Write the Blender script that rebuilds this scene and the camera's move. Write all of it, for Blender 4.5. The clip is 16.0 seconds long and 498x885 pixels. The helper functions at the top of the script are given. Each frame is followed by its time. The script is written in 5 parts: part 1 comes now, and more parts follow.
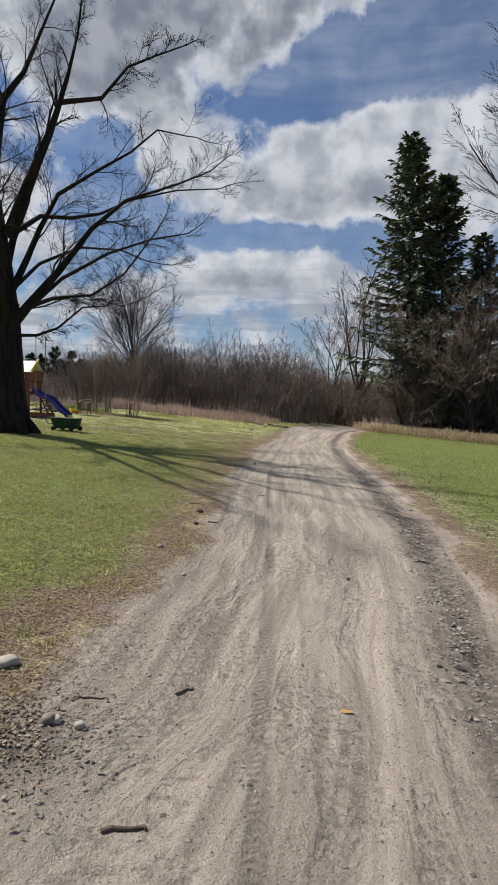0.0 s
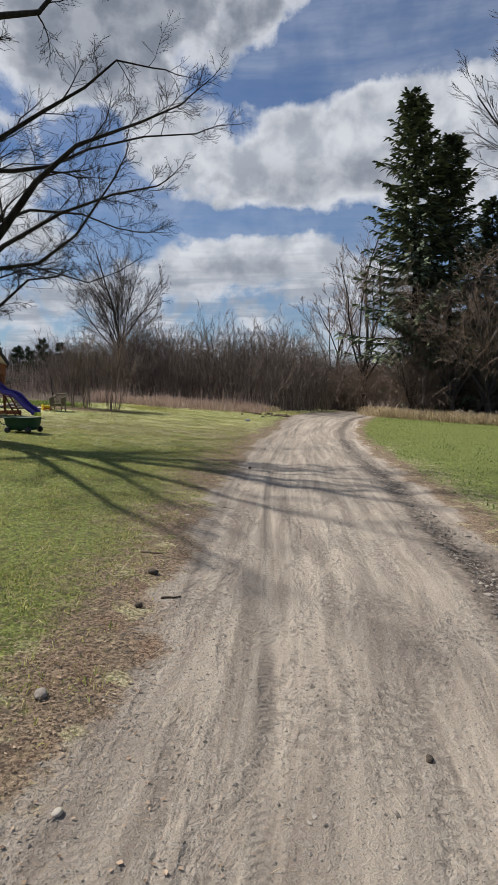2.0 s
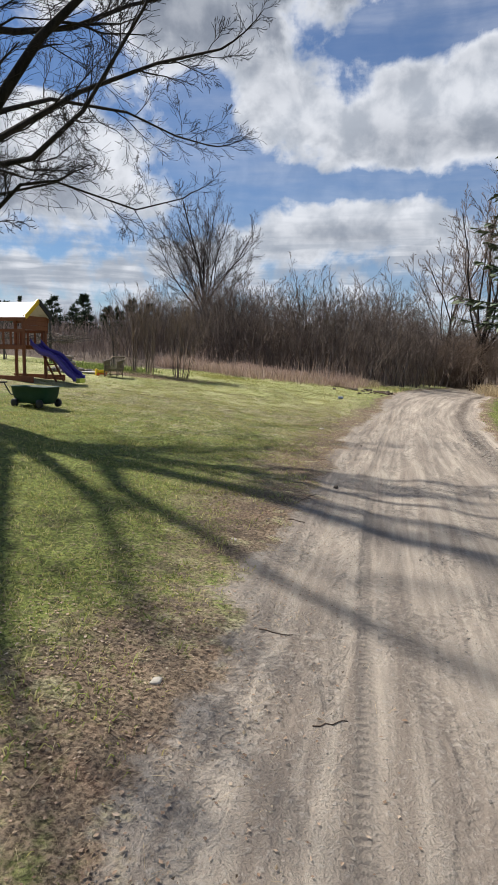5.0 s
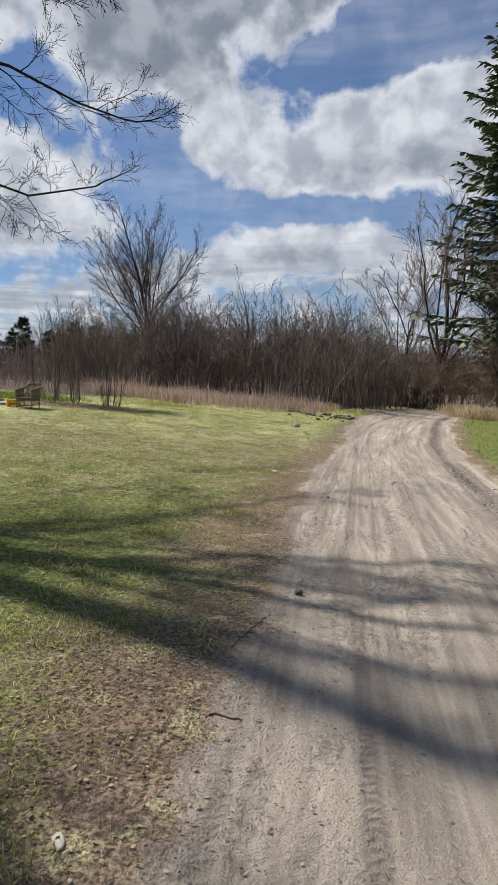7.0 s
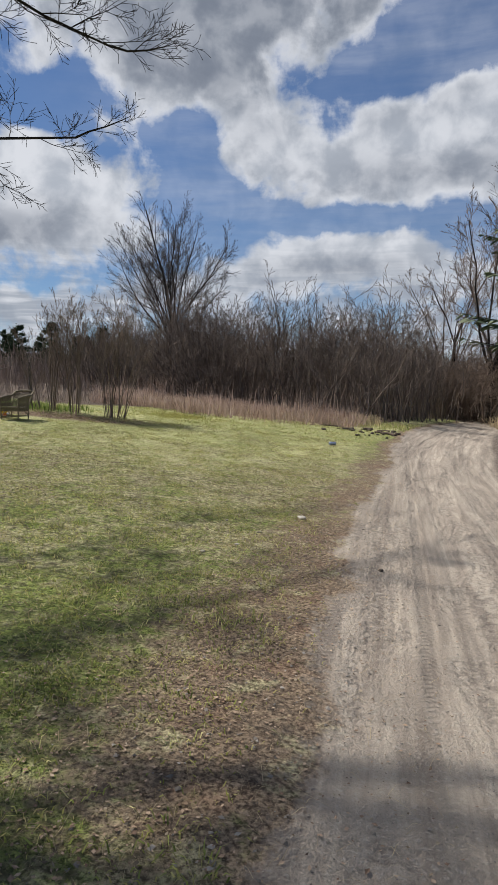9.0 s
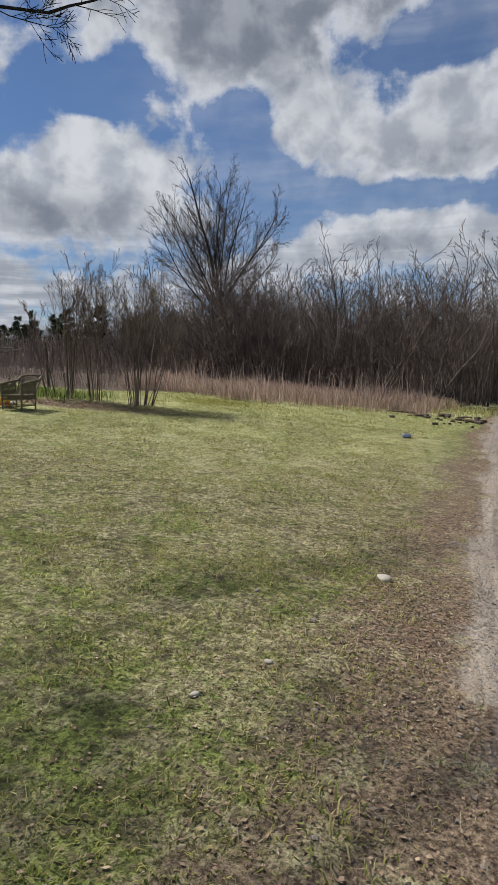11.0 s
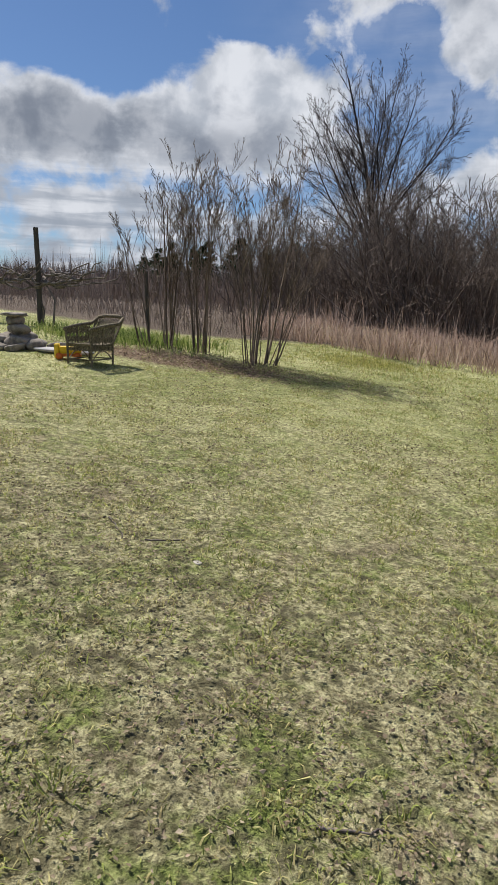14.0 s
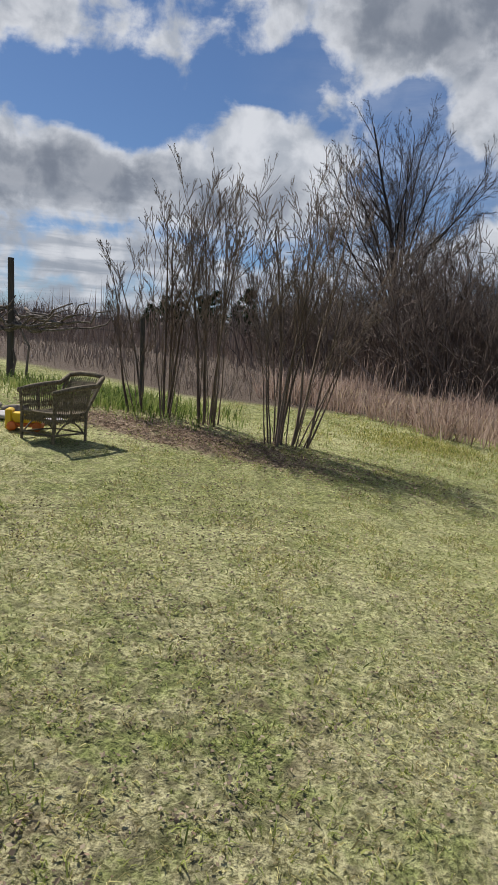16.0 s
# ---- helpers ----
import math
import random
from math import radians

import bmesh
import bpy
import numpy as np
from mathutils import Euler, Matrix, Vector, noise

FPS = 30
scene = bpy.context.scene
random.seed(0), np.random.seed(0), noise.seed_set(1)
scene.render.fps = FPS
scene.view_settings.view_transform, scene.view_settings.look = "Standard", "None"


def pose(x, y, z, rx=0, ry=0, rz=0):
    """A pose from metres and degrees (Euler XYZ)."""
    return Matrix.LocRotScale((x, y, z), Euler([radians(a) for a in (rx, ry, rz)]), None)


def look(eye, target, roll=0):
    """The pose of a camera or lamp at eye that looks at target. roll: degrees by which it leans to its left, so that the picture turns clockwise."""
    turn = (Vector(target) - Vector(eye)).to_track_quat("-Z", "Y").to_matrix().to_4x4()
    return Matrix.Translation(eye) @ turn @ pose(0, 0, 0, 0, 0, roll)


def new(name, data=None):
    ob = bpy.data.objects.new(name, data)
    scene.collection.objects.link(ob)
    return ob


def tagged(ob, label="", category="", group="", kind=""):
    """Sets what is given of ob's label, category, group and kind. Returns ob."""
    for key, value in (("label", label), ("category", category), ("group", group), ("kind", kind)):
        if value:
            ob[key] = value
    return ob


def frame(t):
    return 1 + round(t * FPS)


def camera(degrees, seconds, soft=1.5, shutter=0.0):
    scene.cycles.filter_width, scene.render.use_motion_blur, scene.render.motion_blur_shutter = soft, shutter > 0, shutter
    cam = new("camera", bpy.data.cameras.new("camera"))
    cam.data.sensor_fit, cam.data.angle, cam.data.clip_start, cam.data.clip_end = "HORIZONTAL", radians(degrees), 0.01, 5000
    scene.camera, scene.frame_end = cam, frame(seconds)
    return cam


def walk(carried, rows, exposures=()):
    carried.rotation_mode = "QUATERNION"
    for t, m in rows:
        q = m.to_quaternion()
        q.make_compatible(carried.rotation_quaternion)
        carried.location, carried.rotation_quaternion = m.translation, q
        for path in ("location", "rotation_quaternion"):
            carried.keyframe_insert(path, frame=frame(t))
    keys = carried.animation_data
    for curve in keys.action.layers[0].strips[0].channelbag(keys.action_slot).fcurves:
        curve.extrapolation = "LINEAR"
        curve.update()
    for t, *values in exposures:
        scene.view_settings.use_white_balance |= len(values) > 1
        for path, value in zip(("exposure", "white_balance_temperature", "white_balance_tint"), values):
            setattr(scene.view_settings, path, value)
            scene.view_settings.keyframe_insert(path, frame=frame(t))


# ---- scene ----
# ---- camera and walk ----
cam = camera(42.7, 16.0, soft=1.4)
METRES, EYE, TILT, LEAN, TURN = 24.6, 1.62, 0.0, 5.0, 0.0
ROWS = [
    (0.0, 0.0, 0.0, 0.0, 0.43, -3.97, -6.23),
    (0.5, 0.0034, 0.036, -0.0003, 3.19, -3.49, -3.33),
    (1.0, 0.0059, 0.0685, 0.0001, -0.58, -2.85, -3.5),
    (1.5, 0.008, 0.1018, 0.0009, -1.76, -4.39, -3.6),
    (2.0, 0.0066, 0.1357, 0.0008, 0.36, -5.12, -4.15),
    (2.5, 0.0066, 0.1687, 0.0019, -0.1, -4.55, -3.13),
    (3.0, 0.0048, 0.202, 0.0017, 4.99, -6.03, -1.67),
    (5.5, 0.0077, 0.3678, -0.0001, 8.56, -8.75, -6.61),
    (6.0, 0.0064, 0.3995, 0.0002, 6.6, -8.42, -6.85),
    (6.5, 0.0047, 0.4318, 0.0005, 2.22, -5.54, -4.45),
    (7.0, 0.0038, 0.4634, 0.0003, 4.86, -6.37, -4.91),
    (7.5, 0.002, 0.4972, -0.0005, 4.36, -5.58, -4.83),
    (8.0, 0.0031, 0.5281, -0.0003, 6.28, -5.76, -3.73),
    (10.5, -0.0066, 0.6794, -0.0033, 9.69, -6.05, -6.86),
    (11.0, -0.0122, 0.7092, -0.0049, 12.89, -7.85, -4.3),
    (11.5, -0.0211, 0.7384, -0.006, 16.08, -11.09, -5.02),
    (12.0, -0.0276, 0.7669, -0.0067, 17.5, -13.31, -3.14),
    (12.5, -0.0372, 0.7941, -0.0075, 21.07, -16.81, -4.19),
    (13.0, -0.0462, 0.8221, -0.0058, 18.74, -10.96, -5.22),
    (13.5, -0.0553, 0.8486, -0.0058, 24.14, -12.26, -6.84),
    (14.0, -0.0667, 0.8754, -0.006, 25.58, -14.3, -5.94),
    (14.5, -0.0767, 0.9007, -0.0057, 27.14, -13.51, -6.37),
    (15.0, -0.0926, 0.9243, -0.0056, 26.37, -9.85, -6.15),
    (15.5, -0.1082, 0.9486, -0.0059, 27.26, -9.51, -5.41),
    (16.0, -0.125, 0.9712, -0.0065, 25.99, -9.97, -8.44),
]
walk(cam, [(t, pose(0, 0, EYE, TILT, LEAN, TURN) @ pose(METRES * x, METRES * y, METRES * z, 90 + pitch, roll, yaw)) for t, x, y, z, yaw, pitch, roll in ROWS], [(0.0, 0.22), (3.0, 0.27), (5.5, 0.48), (7.0, 0.38), (8.0, 0.36), (10.5, 0.12), (11.5, 0.16), (12.5, 0.42), (13.0, 0.44), (14.0, 0.34), (15.0, 0.30), (16.0, 0.20)])

# ---- world, sun ----
SUN_AZ, SUN_EL = 293.0, 53.0     # degrees clockwise from +y, and above the horizon


class Nodes:
    """Small helper to write node trees as expressions."""

    def __init__(self, tree):
        self.tree = tree

    def add(self, kind, **settings):
        node = self.tree.nodes.new(kind)
        for key, value in settings.items():
            setattr(node, key, value)
        return node

    def put(self, value, socket):
        if isinstance(value, bpy.types.NodeSocket):
            self.tree.links.new(value, socket)
        elif isinstance(value, (tuple, list)) and len(value) == 3 and socket.type == "RGBA":
            socket.default_value = (*value, 1)
        else:
            socket.default_value = value

    def math(self, op, a, b=0.0, c=0.0, clamp=False):
        node = self.add("ShaderNodeMath", operation=op, use_clamp=clamp)
        for value, socket in zip((a, b, c), node.inputs):
            self.put(value, socket)
        return node.outputs[0]

    def mix(self, fac, a, b, blend="MIX"):
        node = self.add("ShaderNodeMix", data_type="RGBA", blend_type=blend)
        self.put(fac, node.inputs[0])
        self.put(a, node.inputs[6])
        self.put(b, node.inputs[7])
        return node.outputs[2]

    def noise(self, vector, scale, detail=4.0, rough=0.6, warp=0.0):
        node = self.add("ShaderNodeTexNoise")
        if vector is not None:
            self.put(vector, node.inputs["Vector"])
        node.inputs["Scale"].default_value = scale
        node.inputs["Detail"].default_value = detail
        node.inputs["Roughness"].default_value = rough
        node.inputs["Distortion"].default_value = warp
        return node.outputs[0]

    def ramp(self, value, lo, hi, a=0.0, b=1.0, smooth=True):
        node = self.add("ShaderNodeMapRange", interpolation_type="SMOOTHSTEP" if smooth else "LINEAR")
        for v, socket in zip((value, lo, hi, a, b), node.inputs):
            self.put(v, socket)
        return node.outputs[0]

    def scaled(self, vector, sx, sy, sz):
        node = self.add("ShaderNodeVectorMath", operation="MULTIPLY")
        self.put(vector, node.inputs[0])
        node.inputs[1].default_value = (sx, sy, sz)
        return node.outputs[0]

    def attr(self, name):
        return self.add("ShaderNodeAttribute", attribute_name=name).outputs["Fac"]


def build_sky():
    world = bpy.data.worlds.new("sky")
    scene.world = world
    world.use_nodes = True
    n = Nodes(world.node_tree)
    world.node_tree.nodes.clear()
    sky = n.add("ShaderNodeTexSky", sky_type="NISHITA", sun_disc=False)
    sky.sun_elevation, sky.sun_rotation = radians(SUN_EL), radians(SUN_AZ)
    sky.air_density, sky.dust_density, sky.ozone_density = 1.0, 0.25, 3.0
    way = n.add("ShaderNodeTexCoord").outputs["Generated"]
    split = n.add("ShaderNodeSeparateXYZ")
    n.put(way, split.inputs[0])
    x, y, z = split.outputs
    az = n.math("MULTIPLY", n.math("ARCTAN2", x, y), 57.2958)
    el = n.math("MULTIPLY", n.math("ARCSINE", z), 57.2958)
    flat = n.add("ShaderNodeCombineXYZ")
    n.put(n.math("MULTIPLY", az, 0.05), flat.inputs[0])
    n.put(n.math("MULTIPLY", el, 0.085), flat.inputs[1])
    # cloud masses: azimuth, elevation, half width, half height, weight (negative: clear sky)
    masses = [(-9, 32, 18, 6.5, 1.3), (-14, 25.2, 6, 3.2, 1.0), (-12.6, 20.6, 2.0, 2.2, -1.0), (-22, 23.4, 2.5, 1.4, -0.9), (-7, 19.8, 3.6, 3.0, 1.1), (0, 17.6, 5, 2.6, 1.0), (6, 19.4, 5, 3.2, 1.1), (12, 20.2, 6, 3.6, 1.1), (20, 19.5, 7, 5.0, 1.1),
              (0.5, 11.2, 6, 1.7, 1.1), (-7, 9.6, 5, 1.4, 0.8), (9, 9.0, 6, 1.6, 0.7), (-23, 12.5, 4, 1.8, 0.7), (-40.5, 14.2, 6.0, 2.7, 1.3), (-49, 12.5, 6, 2.4, 1.0), (-27, 17.2, 4.2, 2.8, 1.25), (-22.5, 15.2, 3.8, 2.8, 1.1),
              (-31, 12.6, 4.2, 2.0, 1.0), (-46, 24.4, 6.5, 2.6, 1.1), (-40, 8.2, 7, 1.3, 0.7), (-15, 8.0, 6, 1.3, 0.6), (-31, 6.5, 9, 1.1, 0.5),
              (3, 24.6, 6.0, 1.5, -1.1), (14, 27.5, 9, 2.6, -1.3), (-41, 19.7, 7, 1.7, -1.3), (-27, 22.0, 4.0, 1.2, -1.1), (-36.5, 18.8, 4, 2.4, -0.9), (-25, 21.2, 2.6, 1.2, -0.6), (-1, 14.0, 7, 1.0, -0.9), (-10.5, 14.6, 3.2, 2.6, -0.9), (28, 31, 9, 6, -0.6)]
    # where the clouds are thick and grey below
    greys = [(-6, 30, 17, 6.5, 1.3), (-14, 25.6, 6, 2.2, 0.8), (7, 17.2, 7, 1.5, 0.55), (16, 17.0, 5, 2.0, 0.5), (0, 10.2, 6, 0.9, 0.6), (-41, 13.7, 6.5, 2.3, 1.6), (-49, 11.5, 5, 1.4, 0.8), (-29.5, 12.2, 4.5, 1.5, 1.0), (-24, 13.6, 3, 1.2, 0.45), (-47, 25.5, 4, 1.4, 0.3), (-36, 9.2, 6, 0.8, 0.5)]

    def mass(height_above):
        """How thick the cloud is, here or a little higher up."""
        up = n.math("ADD", el, height_above)
        flat = n.add("ShaderNodeCombineXYZ")
        n.put(n.math("MULTIPLY", az, 0.05), flat.inputs[0])
        n.put(n.math("MULTIPLY", up, 0.085), flat.inputs[1])
        field = 0.0
        for a, e, ra, re, weight in masses:
            u = n.math("MULTIPLY", n.math("SUBTRACT", az, a), 1 / ra)
            v = n.math("MULTIPLY", n.math("SUBTRACT", up, e), 1 / re)
            d = n.math("ADD", n.math("MULTIPLY", u, u), n.math("MULTIPLY", v, v))
            field = n.math("MULTIPLY_ADD", n.math("EXPONENT", n.math("MULTIPLY", d, -0.9)), weight, field)
        billow = n.noise(n.scaled(flat.outputs[0], 1.6, 1.0, 1), 3.2, 9.0, 0.57, 0.2)
        wisp = n.noise(n.scaled(flat.outputs[0], 0.6, 2.2, 1), 1.3, 6.0, 0.6, 0.2)
        depth = n.math("ADD", n.math("MULTIPLY", field, 0.42), n.math("MULTIPLY", n.math("SUBTRACT", billow, 0.5), 1.05))
        haze = n.ramp(up, 12.0, 1.0, 0.0, 0.20)
        return n.math("ADD", n.math("ADD", depth, haze), n.math("MULTIPLY", n.math("SUBTRACT", wisp, 0.5), 0.35)), wisp

    depth, wisp = mass(0.0)
    over, _ = mass(2.2)
    cover = n.ramp(depth, -0.03, 0.24)
    cover = n.math("MAXIMUM", cover, n.math("MULTIPLY", n.ramp(wisp, 0.34, 0.72, 0.05, 0.34), n.ramp(az, -30.0, -10.0)))
    under = n.ramp(n.math("SUBTRACT", over, depth), -0.28, 0.16)
    shade = 0.0
    for a, e, ra, re, weight in greys:
        u = n.math("MULTIPLY", n.math("SUBTRACT", az, a), 1 / ra)
        v = n.math("MULTIPLY", n.math("SUBTRACT", el, e), 1 / re)
        d = n.math("ADD", n.math("MULTIPLY", u, u), n.math("MULTIPLY", v, v))
        shade = n.math("MULTIPLY_ADD", n.math("EXPONENT", n.math("MULTIPLY", d, -1.0)), weight, shade)
    puffs = n.ramp(n.noise(n.scaled(flat.outputs[0], 1.75, 1.0, 1), 3.6, 6.0, 0.52, 0.2), 0.34, 0.62)
    folds = n.noise(flat.outputs[0], 4.6, 6.0, 0.6, 0.4)
    shade = n.math("MULTIPLY", shade, n.ramp(folds, 0.30, 0.62, 0.55, 1.15))
    shade = n.math("MAXIMUM", shade, n.math("MULTIPLY", under, n.ramp(folds, 0.35, 0.65, 0.1, 0.4)))
    full = n.math("SUBTRACT", 1.0, n.math("EXPONENT", n.math("MULTIPLY", shade, -2.3)))
    grey = n.math("MULTIPLY", n.math("MULTIPLY", n.ramp(depth, 0.10, 0.40), full), n.ramp(puffs, 0.0, 1.0, 1.0, 0.72, False), clamp=True)
    cloud = n.mix(puffs, (4.7, 5.1, 5.8), (7.5, 7.75, 8.3))
    cloud = n.mix(grey, cloud, (1.95, 2.25, 2.85))
    layers = n.noise(n.scaled(flat.outputs[0], 0.8, 5.0, 1), 2.4, 5.0, 0.55, 0.3)
    cloud = n.mix(n.math("MULTIPLY", n.ramp(el, 15.0, 6.0), n.ramp(layers, 0.40, 0.60, 0.08, 0.75)), cloud, (2.9, 3.35, 4.1))
    colour = n.mix(cover, n.mix(1.0, sky.outputs[0], (0.57, 0.67, 0.81), "MULTIPLY"), cloud)
    back = n.add("ShaderNodeBackground")
    n.put(colour, back.inputs[0])
    back.inputs[1].default_value = 0.079
    n.put(back.outputs[0], n.add("ShaderNodeOutputWorld").inputs[0])


build_sky()
sun = new("sun", bpy.data.lights.new("sun", "SUN"))
sun.data.energy, sun.data.angle, sun.data.color = 5.0, radians(1.2), (1.0, 0.94, 0.87)
sun_way = Vector((math.sin(radians(SUN_AZ)) * math.cos(radians(SUN_EL)), math.cos(radians(SUN_AZ)) * math.cos(radians(SUN_EL)), math.sin(radians(SUN_EL))))
sun.matrix_world = look(sun_way * 60, (0, 0, 0))

# ---- materials ----


def material(name, build, rough=0.8, metal=0.0, spec=0.3):
    m = bpy.data.materials.new(name)
    m.use_nodes = True
    n = Nodes(m.node_tree)
    bsdf = m.node_tree.nodes["Principled BSDF"]
    bsdf.inputs["Roughness"].default_value = rough
    bsdf.inputs["Metallic"].default_value = metal
    bsdf.inputs["Specular IOR Level"].default_value = spec
    colour, height, depth = build(n)
    n.put(colour, bsdf.inputs["Base Color"])
    if height is not None:
        bump = n.add("ShaderNodeBump")
        bump.inputs["Strength"].default_value = 1.0
        bump.inputs["Distance"].default_value = depth
        n.put(height, bump.inputs["Height"])
        n.put(bump.outputs[0], bsdf.inputs["Normal"])
    return m


def place(n):
    return n.add("ShaderNodeNewGeometry").outputs["Position"]


def island(n):
    return n.add("ShaderNodeNewGeometry").outputs["Random Per Island"]


def bark_like(a, b, scale=6.0, stretch=0.15, depth=0.02):
    def build(n):
        p = n.add("ShaderNodeTexCoord").outputs["Object"]
        ridges = n.noise(n.scaled(p, 1, 1, stretch), scale, 6.0, 0.65, 0.3)
        patches = n.noise(p, scale * 0.12, 3.0)
        col = n.mix(n.ramp(ridges, 0.35, 0.65), a, b)
        col = n.mix(n.math("MULTIPLY", patches, 0.5), col, [0.5 * (u + v) for u, v in zip(a, b)])
        return col, ridges, depth
    return build


def varied(*stops, patch=0.6):
    """Colours picked per piece, with slow patches over the ground."""
    def build(n):
        r = island(n)
        slow = n.noise(place(n), patch, 3.0)
        f = n.math("ADD", n.math("MULTIPLY", r, 0.75), n.math("MULTIPLY", n.math("SUBTRACT", slow, 0.5), 0.9), clamp=True)
        ramp = n.add("ShaderNodeValToRGB")
        while len(ramp.color_ramp.elements) < len(stops):
            ramp.color_ramp.elements.new(0.5)
        for i, (el_, c) in enumerate(zip(ramp.color_ramp.elements, stops)):
            el_.position = i / (len(stops) - 1)
            el_.color = (*c, 1)
        n.put(f, ramp.inputs[0])
        return ramp.outputs[0], None, 0
    return build


def painted(c, worn, scale=9.0, amount=0.5):
    def build(n):
        p = n.add("ShaderNodeTexCoord").outputs["Object"]
        w = n.noise(p, scale, 6.0, 0.7)
        fine = n.noise(p, scale * 12, 3.0)
        col = n.mix(n.math("MULTIPLY", n.ramp(w, 0.5, 0.75), amount), c, worn)
        return col, fine, 0.001
    return build


def timber(a, b):
    def build(n):
        p = n.add("ShaderNodeTexCoord").outputs["Object"]
        grain = n.noise(n.scaled(p, 14, 14, 1.5), 2.5, 5.0, 0.6, 0.5)
        stain = n.noise(p, 2.0, 3.0)
        col = n.mix(grain, a, b)
        return n.mix(n.math("MULTIPLY", n.ramp(stain, 0.5, 0.8), 0.4), col, [0.6 * v for v in a]), grain, 0.003
    return build


def ground_build(n):
    p = place(n)
    road, litter, field, lush = (n.attr(k) for k in ("road", "litter", "field", "lush"))
    fine = n.noise(p, 38.0, 5.0, 0.72)
    mid = n.noise(p, 9.0, 5.0, 0.65)
    slow = n.noise(p, 0.9, 4.0, 0.6)
    # lawn: green, olive and straw
    green = n.mix(n.ramp(fine, 0.36, 0.64), (0.06, 0.082, 0.022), (0.34, 0.41, 0.11))
    straw = n.mix(n.ramp(fine, 0.36, 0.64), (0.14, 0.125, 0.062), (0.68, 0.63, 0.37))
    patch = n.noise(p, 3.2, 4.0, 0.6)
    dry = n.math("ADD", n.math("MULTIPLY", mid, 0.6), n.math("ADD", n.math("MULTIPLY", slow, 0.45), n.math("MULTIPLY", patch, 0.5)))
    dry = n.math("SUBTRACT", dry, n.math("MULTIPLY", lush, 0.45))
    lawn = n.mix(n.ramp(dry, 0.60, 0.82), green, straw)
    bare = n.noise(p, 1.7, 5.0, 0.7, 0.5)
    bare = n.math("MULTIPLY", n.ramp(bare, 0.56, 0.66), n.math("SUBTRACT", 1.0, n.math("MULTIPLY", lush, 0.8)))
    lawn = n.mix(n.math("MULTIPLY", bare, 0.7), lawn, n.mix(n.ramp(fine, 0.35, 0.65), (0.16, 0.12, 0.085), (0.50, 0.40, 0.28)))
    lawn = n.mix(n.math("MULTIPLY", lush, 0.45), lawn, n.mix(n.ramp(fine, 0.36, 0.64), (0.07, 0.08, 0.02), (0.40, 0.41, 0.115)))
    pale = n.attr("pale")
    lawn = n.mix(n.math("MULTIPLY", pale, n.ramp(patch, 0.38, 0.58, 0.5, 0.95)), lawn, n.mix(n.ramp(fine, 0.36, 0.64), (0.27, 0.275, 0.11), (0.76, 0.74, 0.40)))
    dull = n.math("SUBTRACT", 1.0, n.math("ADD", n.math("MULTIPLY", lush, 0.2), n.math("MULTIPLY", pale, 0.6)), clamp=True)
    lawn = n.mix(n.math("MULTIPLY", dull, n.ramp(n.noise(p, 6.5, 4.0, 0.65), 0.50, 0.66, 0.0, 0.62)), lawn, (0.085, 0.078, 0.042))
    lawn = n.mix(n.math("MULTIPLY", dull, n.ramp(n.noise(p, 19.0, 4.0, 0.7), 0.51, 0.62, 0.0, 0.80)), lawn, (0.044, 0.039, 0.021))
    leaf = n.mix(n.ramp(fine, 0.36, 0.64), (0.085, 0.06, 0.042), (0.39, 0.295, 0.20))
    leaf = n.mix(n.ramp(n.noise(p, 2.6, 4.0, 0.6), 0.5, 0.66, 0.0, 0.55), leaf, n.mix(n.ramp(fine, 0.4, 0.6), (0.12, 0.07, 0.046), (0.31, 0.20, 0.135)))
    leaf = n.mix(n.ramp(mid, 0.5, 0.64, 0.0, 0.55), leaf, (0.11, 0.09, 0.07))
    leaf = n.mix(n.ramp(patch, 0.54, 0.66, 0.0, 0.75), leaf, straw)
    soil = n.mix(n.ramp(n.math("ADD", litter, n.math("MULTIPLY", n.math("SUBTRACT", mid, 0.5), 0.9)), 0.3, 0.7), lawn, leaf)
    pink = n.mix(fine, (0.07, 0.054, 0.042), (0.20, 0.155, 0.12))
    soil = n.mix(field, soil, pink)
    # road: packed gravel and sand, with streaks along the ruts
    lane = n.add("ShaderNodeCombineXYZ")
    n.put(n.math("MULTIPLY", n.attr("across"), 3.2), lane.inputs[0])
    axes = n.add("ShaderNodeSeparateXYZ")
    n.put(p, axes.inputs[0])
    n.put(axes.outputs[1], lane.inputs[1])
    streak = n.noise(n.scaled(lane.outputs[0], 3.2, 0.16, 1), 2.0, 6.0, 0.62, 0.4)
    thin = n.noise(n.scaled(lane.outputs[0], 14.0, 0.5, 1), 2.0, 4.0, 0.6, 0.2)
    grit = n.noise(p, 110.0, 4.0, 0.75)
    pebbles = n.noise(p, 38.0, 3.0, 0.6, 0.6)
    sand = n.mix(n.ramp(streak, 0.30, 0.70), (0.245, 0.205, 0.165), (0.50, 0.435, 0.35))
    sand = n.mix(n.ramp(thin, 0.50, 0.72, 0.0, 0.35), sand, (0.24, 0.205, 0.175))
    sand = n.mix(n.ramp(grit, 0.42, 0.70, 0.0, 0.42), sand, (0.19, 0.165, 0.145))
    lump = n.noise(p, 17.0, 4.0, 0.62, 0.3)
    loose = n.ramp(n.noise(n.scaled(lane.outputs[0], 1.3, 0.45, 1), 1.6, 4.0, 0.6, 0.5), 0.44, 0.60)
    sand = n.mix(n.math("MULTIPLY", loose, n.ramp(lump, 0.48, 0.62, 0.0, 0.6)), sand, (0.17, 0.148, 0.125))
